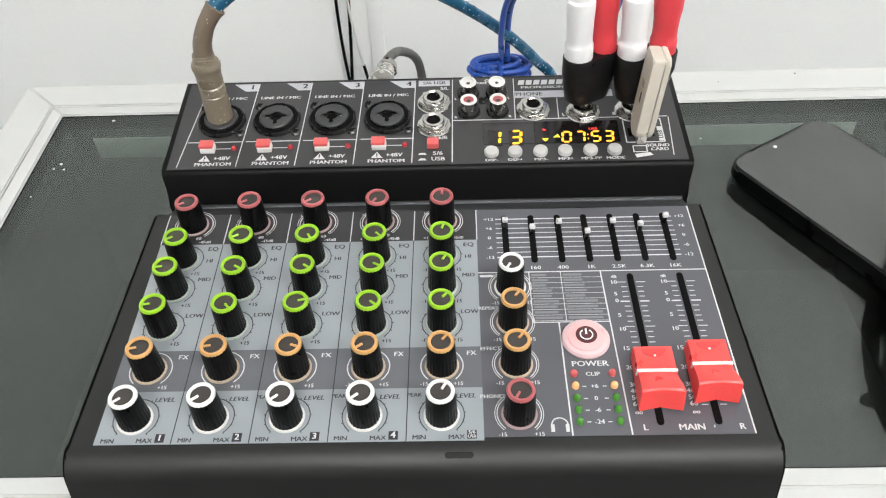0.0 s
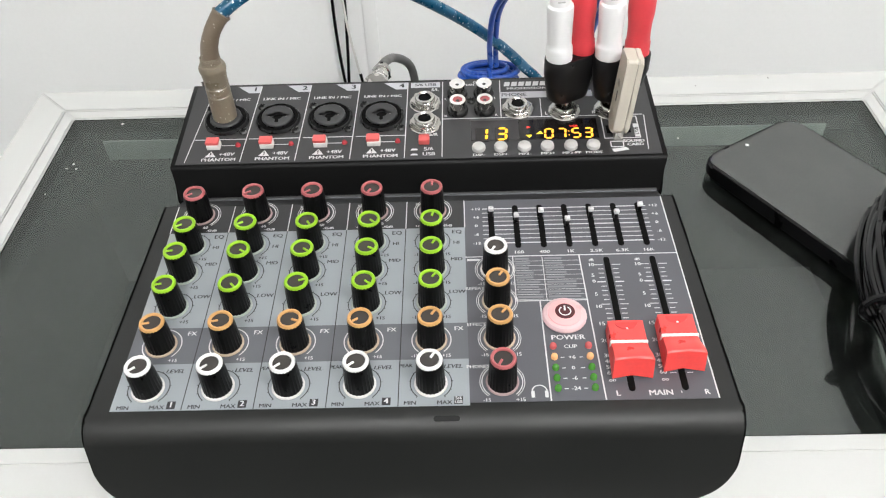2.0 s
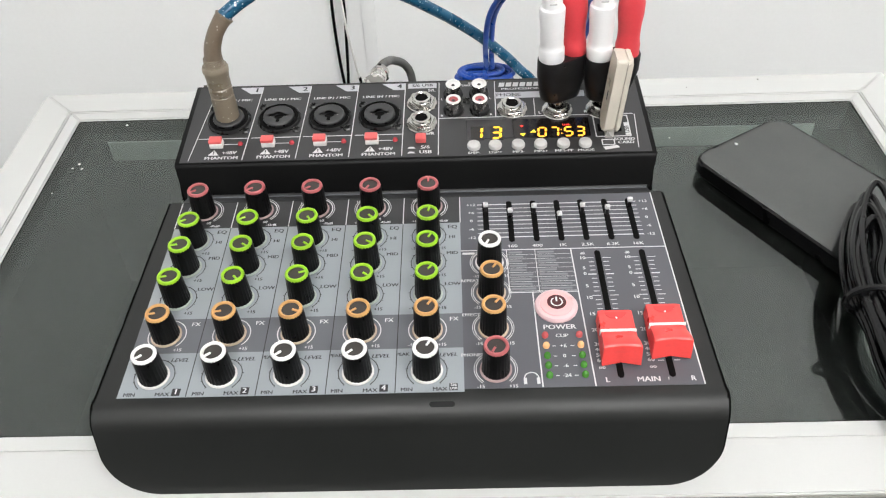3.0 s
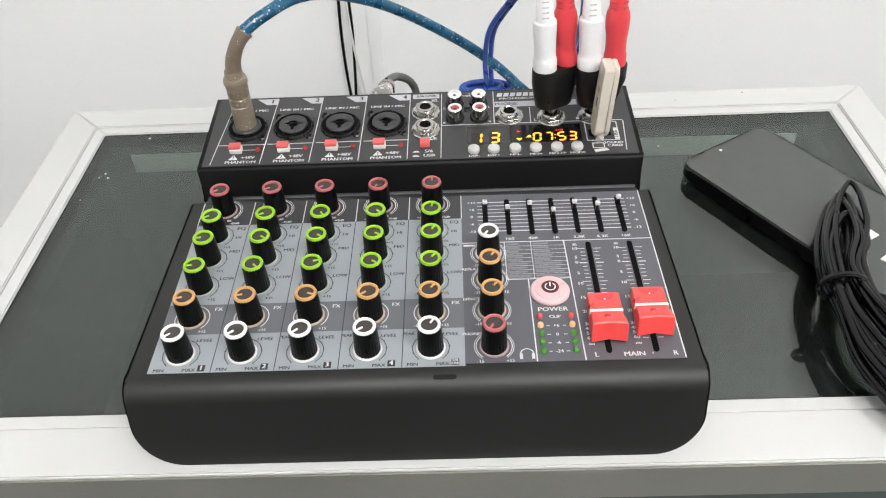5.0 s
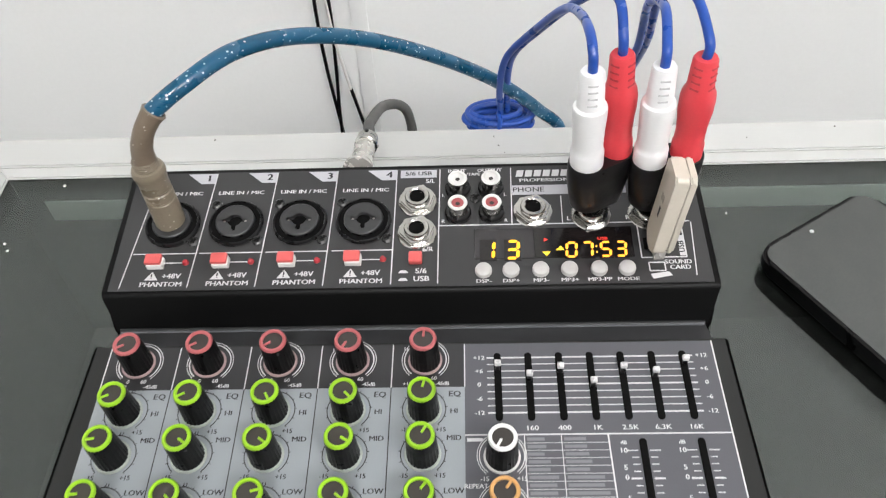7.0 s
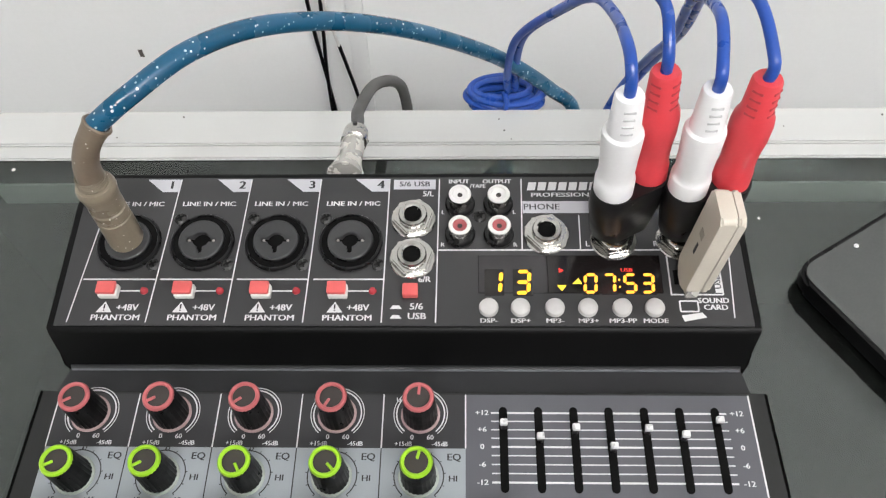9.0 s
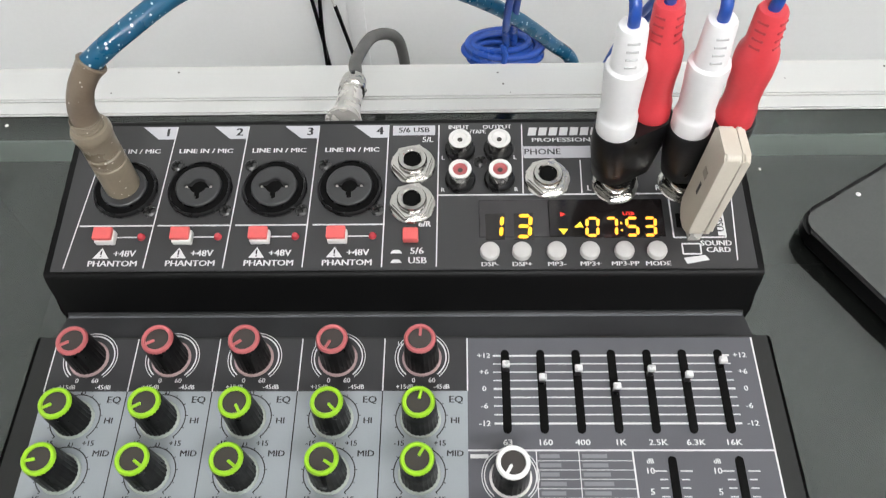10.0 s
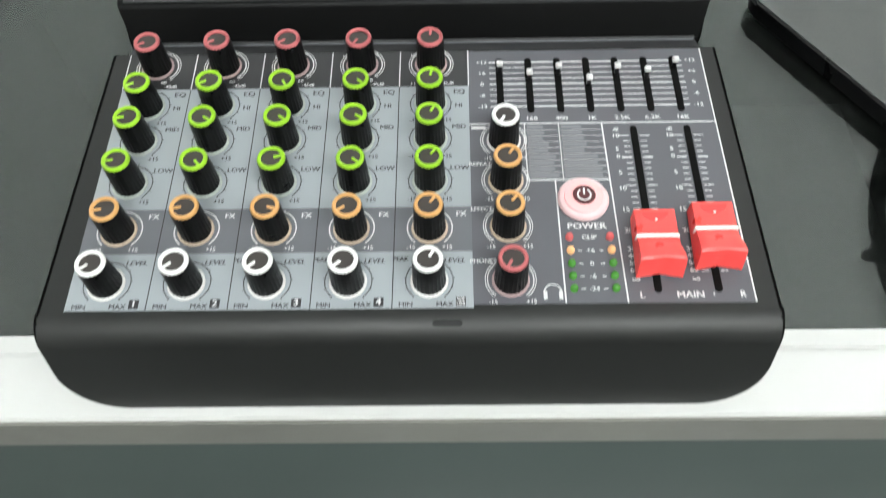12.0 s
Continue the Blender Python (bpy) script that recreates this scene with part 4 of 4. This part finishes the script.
part("display", box(0.0549, 0.0976, 0.0143, 0.0302, 0.0, 0.0007, 0.0002, 1), SCREEN, mixer, "black player display showing 07:53", m=MB)
SEGS = {"0": "abcdef", "1": "bc", "2": "abged", "3": "abgcd", "5": "afgcd", "7": "abc"}


def digit(parent, s, x, y, w, h, t, material):
    """Seven bars; x, y the middle."""
    sl = 0.08
    a = dict(a=(0, h / 2, 1), g=(0, 0, 1), d=(0, -h / 2, 1), f=(-w / 2, h / 4, 0), b=(w / 2, h / 4, 0), e=(-w / 2, -h / 4, 0), c=(w / 2, -h / 4, 0))
    for k in SEGS[s]:
        dx, dy, flat = a[k]
        if flat:
            q = [(-w / 2 + t * 0.25, 0), (-w / 2 + t * 0.7, t / 2), (w / 2 - t * 0.7, t / 2), (w / 2 - t * 0.25, 0), (w / 2 - t * 0.7, -t / 2), (-w / 2 + t * 0.7, -t / 2)]
        else:
            q = [(0, h / 4 - t * 0.15), (t / 2, h / 4 - t * 0.6), (t / 2, -h / 4 + t * 0.6), (0, -h / 4 + t * 0.15), (-t / 2, -h / 4 + t * 0.6), (-t / 2, h / 4 - t * 0.6)]
        seg = Ink(0.0009)
        seg.poly([(x + dx + px + sl * (dy + py), y + dy + py) for px, py in q])
        part("segment", seg.bm, material, parent)


def show_digit(s, x, y, w, h, t, material, label):
    plate_ = part("digit", box(x - w * 0.75, x + w * 0.75, y - h * 0.62, y + h * 0.62, 0.0004, 0.00075), SCREEN, mixer, label, MB)
    digit(plate_, s, x, y, w, h, t, material)


for s, x in zip("13", (0.0348, 0.0454)):
    show_digit(s, x, 0.0187, 0.0048, 0.0088, 0.0015, AMBER, "glowing amber digit " + s)
for s, x in zip("0753", (0.0708, 0.0777, 0.0855, 0.0920)):
    show_digit(s, x, 0.0182, 0.0040, 0.0072, 0.0012, AMBER2, "glowing orange digit " + s)
dg = Ink(0.0009)
for y in (0.0167, 0.0197):
    dg.rect(0.0812, 0.0819, y - 0.0004, y + 0.0004)
dg.done("colon", AMBER2, mixer, MB)
dg = Ink(0.0009)
dg.text("USB", 0.0846, 0.0237, 0.0013, 1.2)
dg.poly([(0.0592, 0.0246), (0.0592, 0.0226), (0.0612, 0.0236)])
dg.done("red_sign", SEG_RED, mixer, MB, "small red glowing sign USB")
dg = Ink(0.0009)
dg.poly([(0.0582, 0.0174), (0.0618, 0.0174), (0.0600, 0.0150)])
dg.poly([(0.0640, 0.0180), (0.0676, 0.0180), (0.0664, 0.0204)])
dg.done("arrow_sign", SEG_YELLOW, mixer, MB, "small glowing arrows")
for x in BX:
    part("round_button", lathe([(0.0036, 0.0002), (0.0036, 0.0016), (0.0033, 0.0024), (0.0026, 0.0028), (0, 0.0029)], 24), BUTTON_PALE, mixer, "small round pale grey button", m=MB @ Matrix.Translation((x, 0.0082, 0)))
part("usb_port", box(0.1020, 0.1150, 0.0180, 0.0240, 0.0, 0.0006, 0.0002, 1), VOID, mixer, m=MB)
# sockets on the rear side
part("rear_socket", box(-0.0105, -0.0065, 0.0690, 0.0730, 0.0545, 0.0585, 0.0005), JACK_BLACK, mixer)


# ---- what is plugged in ----
def lean(base, top):
    """A pose at base whose z points to top."""
    d = Vector(top) - Vector(base)
    return Matrix.Translation(base) @ Vector((0, 0, 1)).rotation_difference(d).to_matrix().to_4x4()


def mic_plug():
    t = thing("microphone_plug", (-0.1075, 0.0362, 0.8137), "aged brown metal microphone plug in the first socket", "cable plug")
    m = lean((0, 0, 0), (-0.0005, 0.0009, 0.035))
    part("shell", lathe([(0, 0.0), (0.0066, 0.0), (0.0067, 0.001), (0.0066, 0.0120), (0.0065, 0.0150), (0.0061, 0.0155), (0.0061, 0.0160), (0.0065, 0.0165), (0.0065, 0.0202), (0.0060, 0.0208), (0.0060, 0.0214), (0.0065, 0.0220), (0.0064, 0.0262), (0.0066, 0.0270), (0.0067, 0.0300), (0, 0.0300)], 36), PLUG_BROWN, t, "worn brown metal shell", m)
    part("collar", lathe([(0, 0.0295), (0.0070, 0.0297), (0.0072, 0.0305), (0.0072, 0.0322), (0.0066, 0.0336), (0.0058, 0.0340), (0, 0.0340)], 36), PLUG_BROWN, t, "worn metal clamp collar", m)
    for k in range(4):
        part("coil_ring", lathe([(0.0050, 0.0338 + k * 0.0011), (0.0056 - k * 0.0001, 0.0341 + k * 0.0011), (0.0056 - k * 0.0001, 0.0346 + k * 0.0011), (0.0050, 0.0349 + k * 0.0011)], 28), PLUG_BROWN, t, m=m)
    part("boot", tube([(-0.0004, 0.0009, 0.033), (0.0006, 0.0009, 0.0430), (0.0038, 0.0013, 0.0515), (0.0074, 0.0026, 0.0572), (0.0100, 0.0042, 0.0602)], 0.006, 20, 8, radii=(0.0051, 0.0046, 0.0043, 0.0044, 0.0049)), BOOT_BROWN, t, "bent brown cable boot")
    rim = lean((0.0100, 0.0042, 0.0602), (0.0126, 0.0058, 0.0632))
    part("boot_rim", lathe([(0.0040, -0.0006), (0.0049, -0.0008), (0.0052, 0.0002), (0.0048, 0.0008), (0.0041, 0.0006)], 24), BOOT_BROWN, t, m=rim)
    part("boot_mouth", lathe([(0.0, 0.0003), (0.0042, 0.0003), (0.0042, 0.0004), (0, 0.00045)], 20), JACK_BLACK, t, m=rim)


mic_plug()


def cable(name, pts, r, material, label, n=14):
    bm = tube(pts, r, n, 10)
    return tagged(obj(name, bm, material), label, "cable")


cable("microphone_cable", [(-0.0990, 0.0398, 0.8735), (-0.0866, 0.0477, 0.8800), (-0.0692, 0.0663, 0.8822), (-0.0500, 0.0887, 0.8733), (-0.0245, 0.1121, 0.8553), (0.0058, 0.1365, 0.8275), (0.0401, 0.1570, 0.7940), (0.0691, 0.1690, 0.7605), (0.0860, 0.1780, 0.7295), (0.0880, 0.1850, 0.6500)], 0.0037, CABLE_TEAL, "thick teal blue cable flecked with white paint")


def power_plug():
    t = thing("power_plug", (-0.0257, 0.0745, 0.8080), "nickel screw-on power plug at the back of the mixer", "cable plug")
    m = lean((0, 0, 0), (0.0008, 0.0317, -0.0100))
    part("collar", lathe([(0, -0.005), (0.0076, -0.005), (0.0078, -0.0030), (0.0068, 0.0002), (0.0058, 0.0050), (0.0054, 0.0075), (0, 0.0075)], 32), NICKEL_DULL, t, "flared nickel collar", m=m)
    part("sleeve", lathe([(0.0052, 0.0075), (0.0054, 0.0088), (0.0053, 0.0215), (0.0050, 0.0226), (0, 0.0226)], 32, 16, 0.07, (1, 2)), NICKEL_DULL, t, m=m)
    part("clamp", lathe([(0.0050, 0.0226), (0.0058, 0.0232), (0.0059, 0.0264), (0.0051, 0.0270), (0.0056, 0.0278), (0.0055, 0.0318), (0.0044, 0.0330), (0, 0.0330)], 28), CHROME, t, m=m)
    for a in (35, 145, 270):
        part("clamp_screw", lathe([(0, 0), (0.0011, 0), (0.0011, 0.0008), (0, 0.0010)], 10), SCREW, t, m=m @ pose(0, 0, 0, 0, 0, a) @ pose(0.0056, 0, 0.0298, 0, 90, 0))


power_plug()
cable("power_cable", [(-0.0250, 0.1040, 0.7987), (-0.0252, 0.1140, 0.7955), (-0.0262, 0.1270, 0.7900), (-0.0218, 0.1560, 0.7770), (-0.0131, 0.1735, 0.7620), (-0.0090, 0.1785, 0.7440), (-0.0080, 0.1800, 0.7000), (-0.0080, 0.1800, 0.6300)], 0.0030, CABLE_GREY, "dark grey power cable arching behind the mixer")


def adapter(x, y, wx, wy, rx, ry):
    """A black block in a jack socket that takes two phono plugs, at (wx, wy) and (rx, ry)."""
    z = 0.8117
    t = thing("jack_adapter", (x, y, z + 0.0060), "black twin adapter plugged into a jack socket", "audio adapter")
    part("plug_tip", lathe([(0, -0.002), (0.0030, -0.002), (0.0031, 0.0045), (0.0062, 0.005), (0.0062, 0.0075), (0, 0.0075)], 24), CHROME, t)
    bm = bmesh.new()
    n = 40
    rings = []
    c = Vector(((wx + rx) / 2 - x, (wy + ry) / 2 - y))
    half = Vector((rx - wx, ry - wy)) / 2
    ax = half.normalized()
    ay = Vector((-ax.y, ax.x))
    for f, z1, rr, sp in ((0.66, 0.0042, 0.0068, 0.58), (0.68, 0.0048, 0.0073, 0.60), (0.82, 0.0120, 0.0075, 0.78), (1, 0.0200, 0.0076, 1.0), (1, 0.0288, 0.0076, 1.0), (1, 0.0293, 0.0073, 1.0)):
        ring = []
        for k in range(n):
            a = 2 * math.pi * k / n
            off = half.length * sp * (1 if math.cos(a) > 0 else -1)
            p = c * f + ax * (math.cos(a) * rr + off) + ay * math.sin(a) * rr
            ring.append(bm.verts.new((p.x, p.y, z1)))
        rings.append(ring)
    for a, b in zip(rings, rings[1:]):
        for k in range(n):
            bm.faces.new((a[k], a[(k + 1) % n], b[(k + 1) % n], b[k]))
    bm.faces.new(rings[0][::-1])
    bm.faces.new(rings[-1])
    part("body", bm, ADAPTER, t, smooth=45)


def phono_plug(base, top, material, word):
    t = thing("phono_plug", base, word + " moulded phono plug standing in the black adapter", "cable plug", "phono plugs")
    L = (Vector(top) - Vector(base)).length
    m = lean((0, 0, 0), Vector(top) - Vector(base))
    if material is RCA_WHITE:
        p = [(0, 0), (0.0066, 0.0), (0.0069, 0.0006), (0.0069, 0.0092), (0.0066, 0.0099), (0.0063, 0.0103), (0.0062, 0.0130), (0.0064, 0.0220), (0.0067, 0.0275), (0.0068, 0.0315), (0.0065, 0.0328), (0.0055, 0.0336), (0.0053, 0.0345), (0.0047, L - 0.001), (0.0042, L), (0, L)]
    else:
        p = [(0, 0), (0.0064, 0.0), (0.0066, 0.0006), (0.0065, 0.0075), (0.0061, 0.0086), (0.0059, 0.0130), (0.0062, 0.0190), (0.0068, 0.0240), (0.0069, 0.0300), (0.0065, 0.0330), (0.0056, 0.0350), (0.0052, 0.0370), (0.0048, L - 0.001), (0.0042, L), (0, L)]
    part("grip", lathe(p, 32), material, t, m=m)
    # bend-relief slits as thin bars, the groove shade in their colour
    for k in range(4):
        z = 0.0362 + k * 0.0031
        r = 0.0053 - 0.0006 * (z - 0.0345) / 0.016
        for a in ((0, 180) if material is RCA_WHITE else (-42, 42, 180)):
            bm = box(-0.0019, 0.0019, -r - 0.00005, -r + 0.0006, z, z + 0.0009, 0.0002, 1)
            part("slit", bm, SLIT_SHADE_GREY if material is RCA_WHITE else SLIT_SHADE_RED, t, m=m @ pose(0, 0, 0, 0, 0, a))


PLUGS = (
    ((0.0755, 0.0345, 0.8445), (0.0732, 0.0335, 0.8938), RCA_WHITE, "white"),
    ((0.0885, 0.0415, 0.8455), (0.0852, 0.0428, 0.8943), RCA_RED, "red"),
    ((0.1012, 0.0352, 0.8445), (0.0995, 0.0350, 0.8943), RCA_WHITE, "white"),
    ((0.1165, 0.0385, 0.8455), (0.1153, 0.0394, 0.8943), RCA_RED, "red"),
)
adapter(0.0808, 0.0366, 0.0755, 0.0345, 0.0885, 0.0415)
adapter(0.1058, 0.0366, 0.1012, 0.0352, 0.1165, 0.0385)
for p in PLUGS:
    phono_plug(*p)
LINES = (
    [(0.0732, 0.0335, 0.8925), (0.0728, 0.0345, 0.9000), (0.0722, 0.0441, 0.9035), (0.0722, 0.0693, 0.8940), (0.0700, 0.0985, 0.8770), (0.0610, 0.1248, 0.8490), (0.0478, 0.1440, 0.8180), (0.0450, 0.1554, 0.7879), (0.0465, 0.1680, 0.7600)],
    [(0.0852, 0.0428, 0.8930), (0.0848, 0.0440, 0.9008), (0.0841, 0.0570, 0.9078), (0.0809, 0.0779, 0.8977), (0.0748, 0.1031, 0.8766), (0.0640, 0.1270, 0.8480), (0.0518, 0.1470, 0.8180), (0.0494, 0.1600, 0.7890), (0.0505, 0.1700, 0.7600)],
    [(0.0995, 0.0350, 0.8930), (0.0994, 0.0365, 0.9008), (0.1010, 0.0560, 0.9050), (0.1030, 0.0880, 0.8850), (0.1085, 0.1160, 0.8430), (0.1090, 0.1440, 0.8050), (0.1030, 0.1640, 0.7620), (0.0960, 0.1800, 0.7000)],
    [(0.1153, 0.0394, 0.8930), (0.1154, 0.0410, 0.9008), (0.1120, 0.0620, 0.9070), (0.1075, 0.0880, 0.8890), (0.1130, 0.1180, 0.8450), (0.1135, 0.1450, 0.8050), (0.1080, 0.1660, 0.7590), (0.1010, 0.1820, 0.7000)],
)
for pts in LINES:
    cable("audio_cable", pts, 0.0019, CABLE_BLUE, "bright blue audio cable leading to a phono plug")


def cable_coil():
    t = thing("cable_coil", (0.0455, 0.1700, TOP), "coil of bright blue audio cable on the case's back bar", "cable coil")
    r = random.Random(3)
    for k in range(8):
        a, b = 0.0195 - 0.006 * (k % 3 == 1) + r.uniform(-0.0015, 0.0015), 0.0100 - 0.004 * (k % 3 == 1) + r.uniform(-0.001, 0.001)
        z = -0.006 + 0.0015 * k
        tilt = r.uniform(-0.10, 0.26)
        cx, cy = r.uniform(-0.002, 0.002), 0.0060 + r.uniform(-0.001, 0.001)
        pts = [(cx + a * math.cos(q), cy + b * math.sin(q), z - tilt * a * math.cos(q) * 0.5) for q in (2 * math.pi * j / 12 for j in range(12))]
        part("cable_loop", tube(pts, 0.0018, 10, 5, closed=True), CABLE_BLUE, t)
    ring = [(0.0006 * math.sin(3 * q), -0.0035 + 0.003 * math.cos(q), 0.002 + 0.0075 * math.sin(q)) for q in (2 * math.pi * j / 10 for j in range(10))]
    part("tie", tube(ring, 0.0016, 8, 4, closed=True), CABLE_BLUE, t)


cable_coil()


def usb_stick():
    t = thing("usb_stick", (0.1075, 0.0186, 0.8122), "cream flat usb stick standing in the mixer's port", "usb stick")
    m = lean((0, 0, 0), (0.0030, 0.0010, 0.044))
    part("connector", box(-0.0022, 0.0022, -0.0060, 0.0060, -0.003, 0.004), NICKEL_DULL, t, m=m)
    for x0, x1 in ((-0.0043, 0.0014), (0.0017, 0.0043)):
        out = []
        for sy, sz, a0, r in ((1, 1, 0, 0.0020), (-1, 1, 90, 0.0020), (-1, -1, 180, 0.0052), (1, -1, 270, 0.0052)):
            for k in range(7):
                a = radians(a0 + 15 * k)
                out.append((sy * (0.0075 - r) + r * math.cos(a), 0.0224 + sz * (0.0226 - r) + r * math.sin(a)))
        bm = prism(out, x0, x1)
        bmesh.ops.bevel(bm, geom=[e for e in bm.edges if abs(e.verts[0].co.z - e.verts[1].co.z) < 1e-6], offset=0.0007, segments=3, affect="EDGES")
        bm.transform(Matrix(((0, 0, 1, 0), (1, 0, 0, 0), (0, 1, 0, 0), (0, 0, 0, 1))))
        part("shell_half", bm, CREAM, t, m=m, smooth=50)
    part("seam", box(-0.0030, 0.0030, -0.0069, 0.0069, 0.0040, 0.0430), CREAM_DARK, t, m=m)
    part("mark", box(-0.00445, -0.0042, -0.0010, 0.0004, 0.0180, 0.0235), INK_BLACK, t, m=m)
    part("mark", box(-0.00445, -0.0042, -0.0016, 0.0020, 0.0265, 0.0300), CREAM_MARK, t, m=m)


usb_stick()


# ---- things beside the mixer ----
def phone():
    w, l, h, r = 0.0790, 0.160, 0.0088, 0.0100
    ang = 32.0
    t = thing("mobile_phone", (0.2466, 0.0093, Z0 + 0.0018), "black mobile phone in a dark case lying on the glass", "mobile phone")
    t.rotation_euler = (0, 0, radians(ang))

    def rounded(w, l, r, n=8):
        out = []
        for sx, sy, a0 in ((1, 1, 0), (-1, 1, 90), (-1, -1, 180), (1, -1, 270)):
            for k in range(n + 1):
                a = radians(a0 + 90 * k / n)
                out.append((sx * (w / 2 - r) + r * math.cos(a), sy * (l / 2 - r) + r * math.sin(a)))
        return out

    bm = prism(rounded(w, l, r), 0, h)
    bmesh.ops.bevel(bm, geom=[e for e in bm.edges if abs(e.verts[0].co.z - e.verts[1].co.z) < 1e-6], offset=0.0016, segments=3, affect="EDGES")
    part("case", bm, PHONE_BODY, t, smooth=50)
    part("screen", prism(rounded(w - 0.0036, l - 0.0036, r - 0.0018), h - 0.0005, h + 0.0004), PHONE_GLASS, t, "glossy black screen")
    part("camera_dot", lathe([(0.0011, 0), (0.0010, 0.0003), (0, 0.0004)], 14), TIP, t, m=Matrix.Translation((-0.0065, l / 2 - 0.0062, h + 0.0004)))


phone()


def cable_bundle():
    t = thing("cable_bundle", (0.238, -0.07, Z0 + 0.0125), "tied bundle of thin black cable lying across the phone", "cable bundle")
    r = random.Random(11)
    c0 = Vector((0.238, -0.07, Z0 + 0.0125))
    T, M, B_ = Vector((0.2565, 0.0050, 0)), Vector((0.2250, -0.0830, 0)), Vector((0.2520, -0.1780, 0))
    for k in range(16):
        q = (k - 7.5) / 7.5
        up, dn = 1.0 - 0.22 * r.random() - 0.12 * (k % 2), 1.0 - 0.15 * r.random()
        w_up, w_dn = 0.0075 + 0.006 * r.random(), 0.010 + 0.012 * r.random()
        lean_ = q * 0.0045
        pts = []
        for j in range(18):
            a = 2 * math.pi * j / 18
            u, v = math.cos(a), math.sin(a)
            end = T if u > 0 else B_
            f = abs(u) * (up if u > 0 else dn)
            p = M.lerp(end, f)
            wide = 0.0035 + ((w_up if u > 0 else w_dn) - 0.0035) * math.sin(min(1.0, abs(u) * 1.15) * math.pi * 0.62)
            across = Vector((1, 0.25 if u > 0 else -0.1, 0))
            p = p + across * (v * wide + lean_ * (1 if u > 0 else 3.2 * f))
            p.z = 0.7680 + 0.0019 * (k % 5) + 0.005 * math.exp(-(u * 2.2) ** 2) + 0.0035 * (u > 0.2) - (0.004 * f if u < 0 else 0)
            pts.append(p - c0)
        part("cable_loop", tube(pts, 0.0018, 8, 6, closed=True), CABLE_BLACK, t)
    ring = [(0.2250 + 0.0125 * math.cos(a), -0.082 + 0.0015 * math.sin(a), 0.7765 + 0.0075 * math.sin(a)) for a in (2 * math.pi * j / 12 for j in range(12))]
    part("tie", tube([Vector(p) - c0 for p in ring], 0.0018, 8, 5, closed=True), CABLE_BLACK, t, "twisted black cable tie")


cable_bundle()
for x, y, a in ((0.2660, -0.0220, 30), (0.2700, -0.0470, 38)):
    tag = obj("paper_tag", box(-0.0035, 0.0035, -0.0050, 0.0050, 0, 0.0005), PAPER, None, pose(x, y, Z0 + 0.0112, 0, 0, a))
    tagged(tag, "small white paper tag lying on the phone", "tag", "paper tags")

# hanging wires on the wall
for x, dx, y, ph in ((-0.0783, 0.004, 0.2955, 0.0), (-0.0743, -0.004, 0.2945, 0.9)):
    pts = [(x + dx * math.sin(1.05 * k + ph) * 0.9 + 0.0006 * math.sin(5.3 * k), y, 1.25 - 0.05 * k) for k in range(24)]
    cable("wall_wire", pts, 0.0014, CABLE_BLACK, "thin black wire hanging down the white wall", 8)
cable("wall_wire", [(-0.0740, 0.2930, 1.25), (-0.0748, 0.2925, 1.00), (-0.0742, 0.2925, 0.82), (-0.0715, 0.2925, 0.74), (-0.0665, 0.2925, 0.695), (-0.0640, 0.2930, 0.678)], 0.0011, WIRE_WHITE, "thin white wire hanging before the black ones", 8)
cable("wall_wire", [(-0.0642, 0.2930, 0.680), (-0.0610, 0.2935, 0.660), (-0.0565, 0.2940, 0.630), (-0.0540, 0.2945, 0.60), (-0.0500, 0.2950, 0.50)], 0.0014, CABLE_BLACK, "short black wire end below a white one", 8)


# ---- dirt ----
def flecks(name, spots, material, label):
    bm = bmesh.new()
    r = random.Random(7)
    for x, y, z, s in spots:
        pts = [(x + s * r.uniform(0.6, 1.2) * math.cos(a), y + s * r.uniform(0.6, 1.2) * math.sin(a)) for a in (2 * math.pi * k / 7 for k in range(7))]
        add(bm, prism(pts, z, z + 0.00025))
    tagged(obj(name, bm, material), label, "flecks", kind="stuff")


G = TOP - 0.0003
B = TOP + 0.0016
flecks("paint_flecks", [(-0.2300, 0.0800, G, 0.0012), (-0.2330, 0.0755, G, 0.0008), (-0.2265, 0.0750, G, 0.0010), (-0.2100, 0.1240, G, 0.0010), (-0.238, 0.050, G, 0.0006), (0.166, 0.092, G, 0.0008), (0.1445, -0.062, G, 0.0012)], FLECK, "white paint flecks on the glass")
flecks("grime_flecks", [(0.0445, 0.1480, B, 0.0007), (0.0420, 0.1560, B, 0.0005), (0.0480, 0.1420, B, 0.0004), (-0.1270, 0.1585, B, 0.0006), (0.2430, 0.1580, B, 0.0006), (-0.160, 0.1440, B, 0.0005), (0.19, 0.1500, B, 0.0004)], GRIME, "small dark flecks on the white bars")

tagged(obj("wall_stain", box(-0.0016, 0.0016, -0.0002, 0.0, -0.0035, 0.0035, 0.0001, 1), GRIME, None, Matrix.Translation((-0.2100, 0.2999, 0.6680))), "small dark scuff on the white wall", "scuff", kind="stuff")
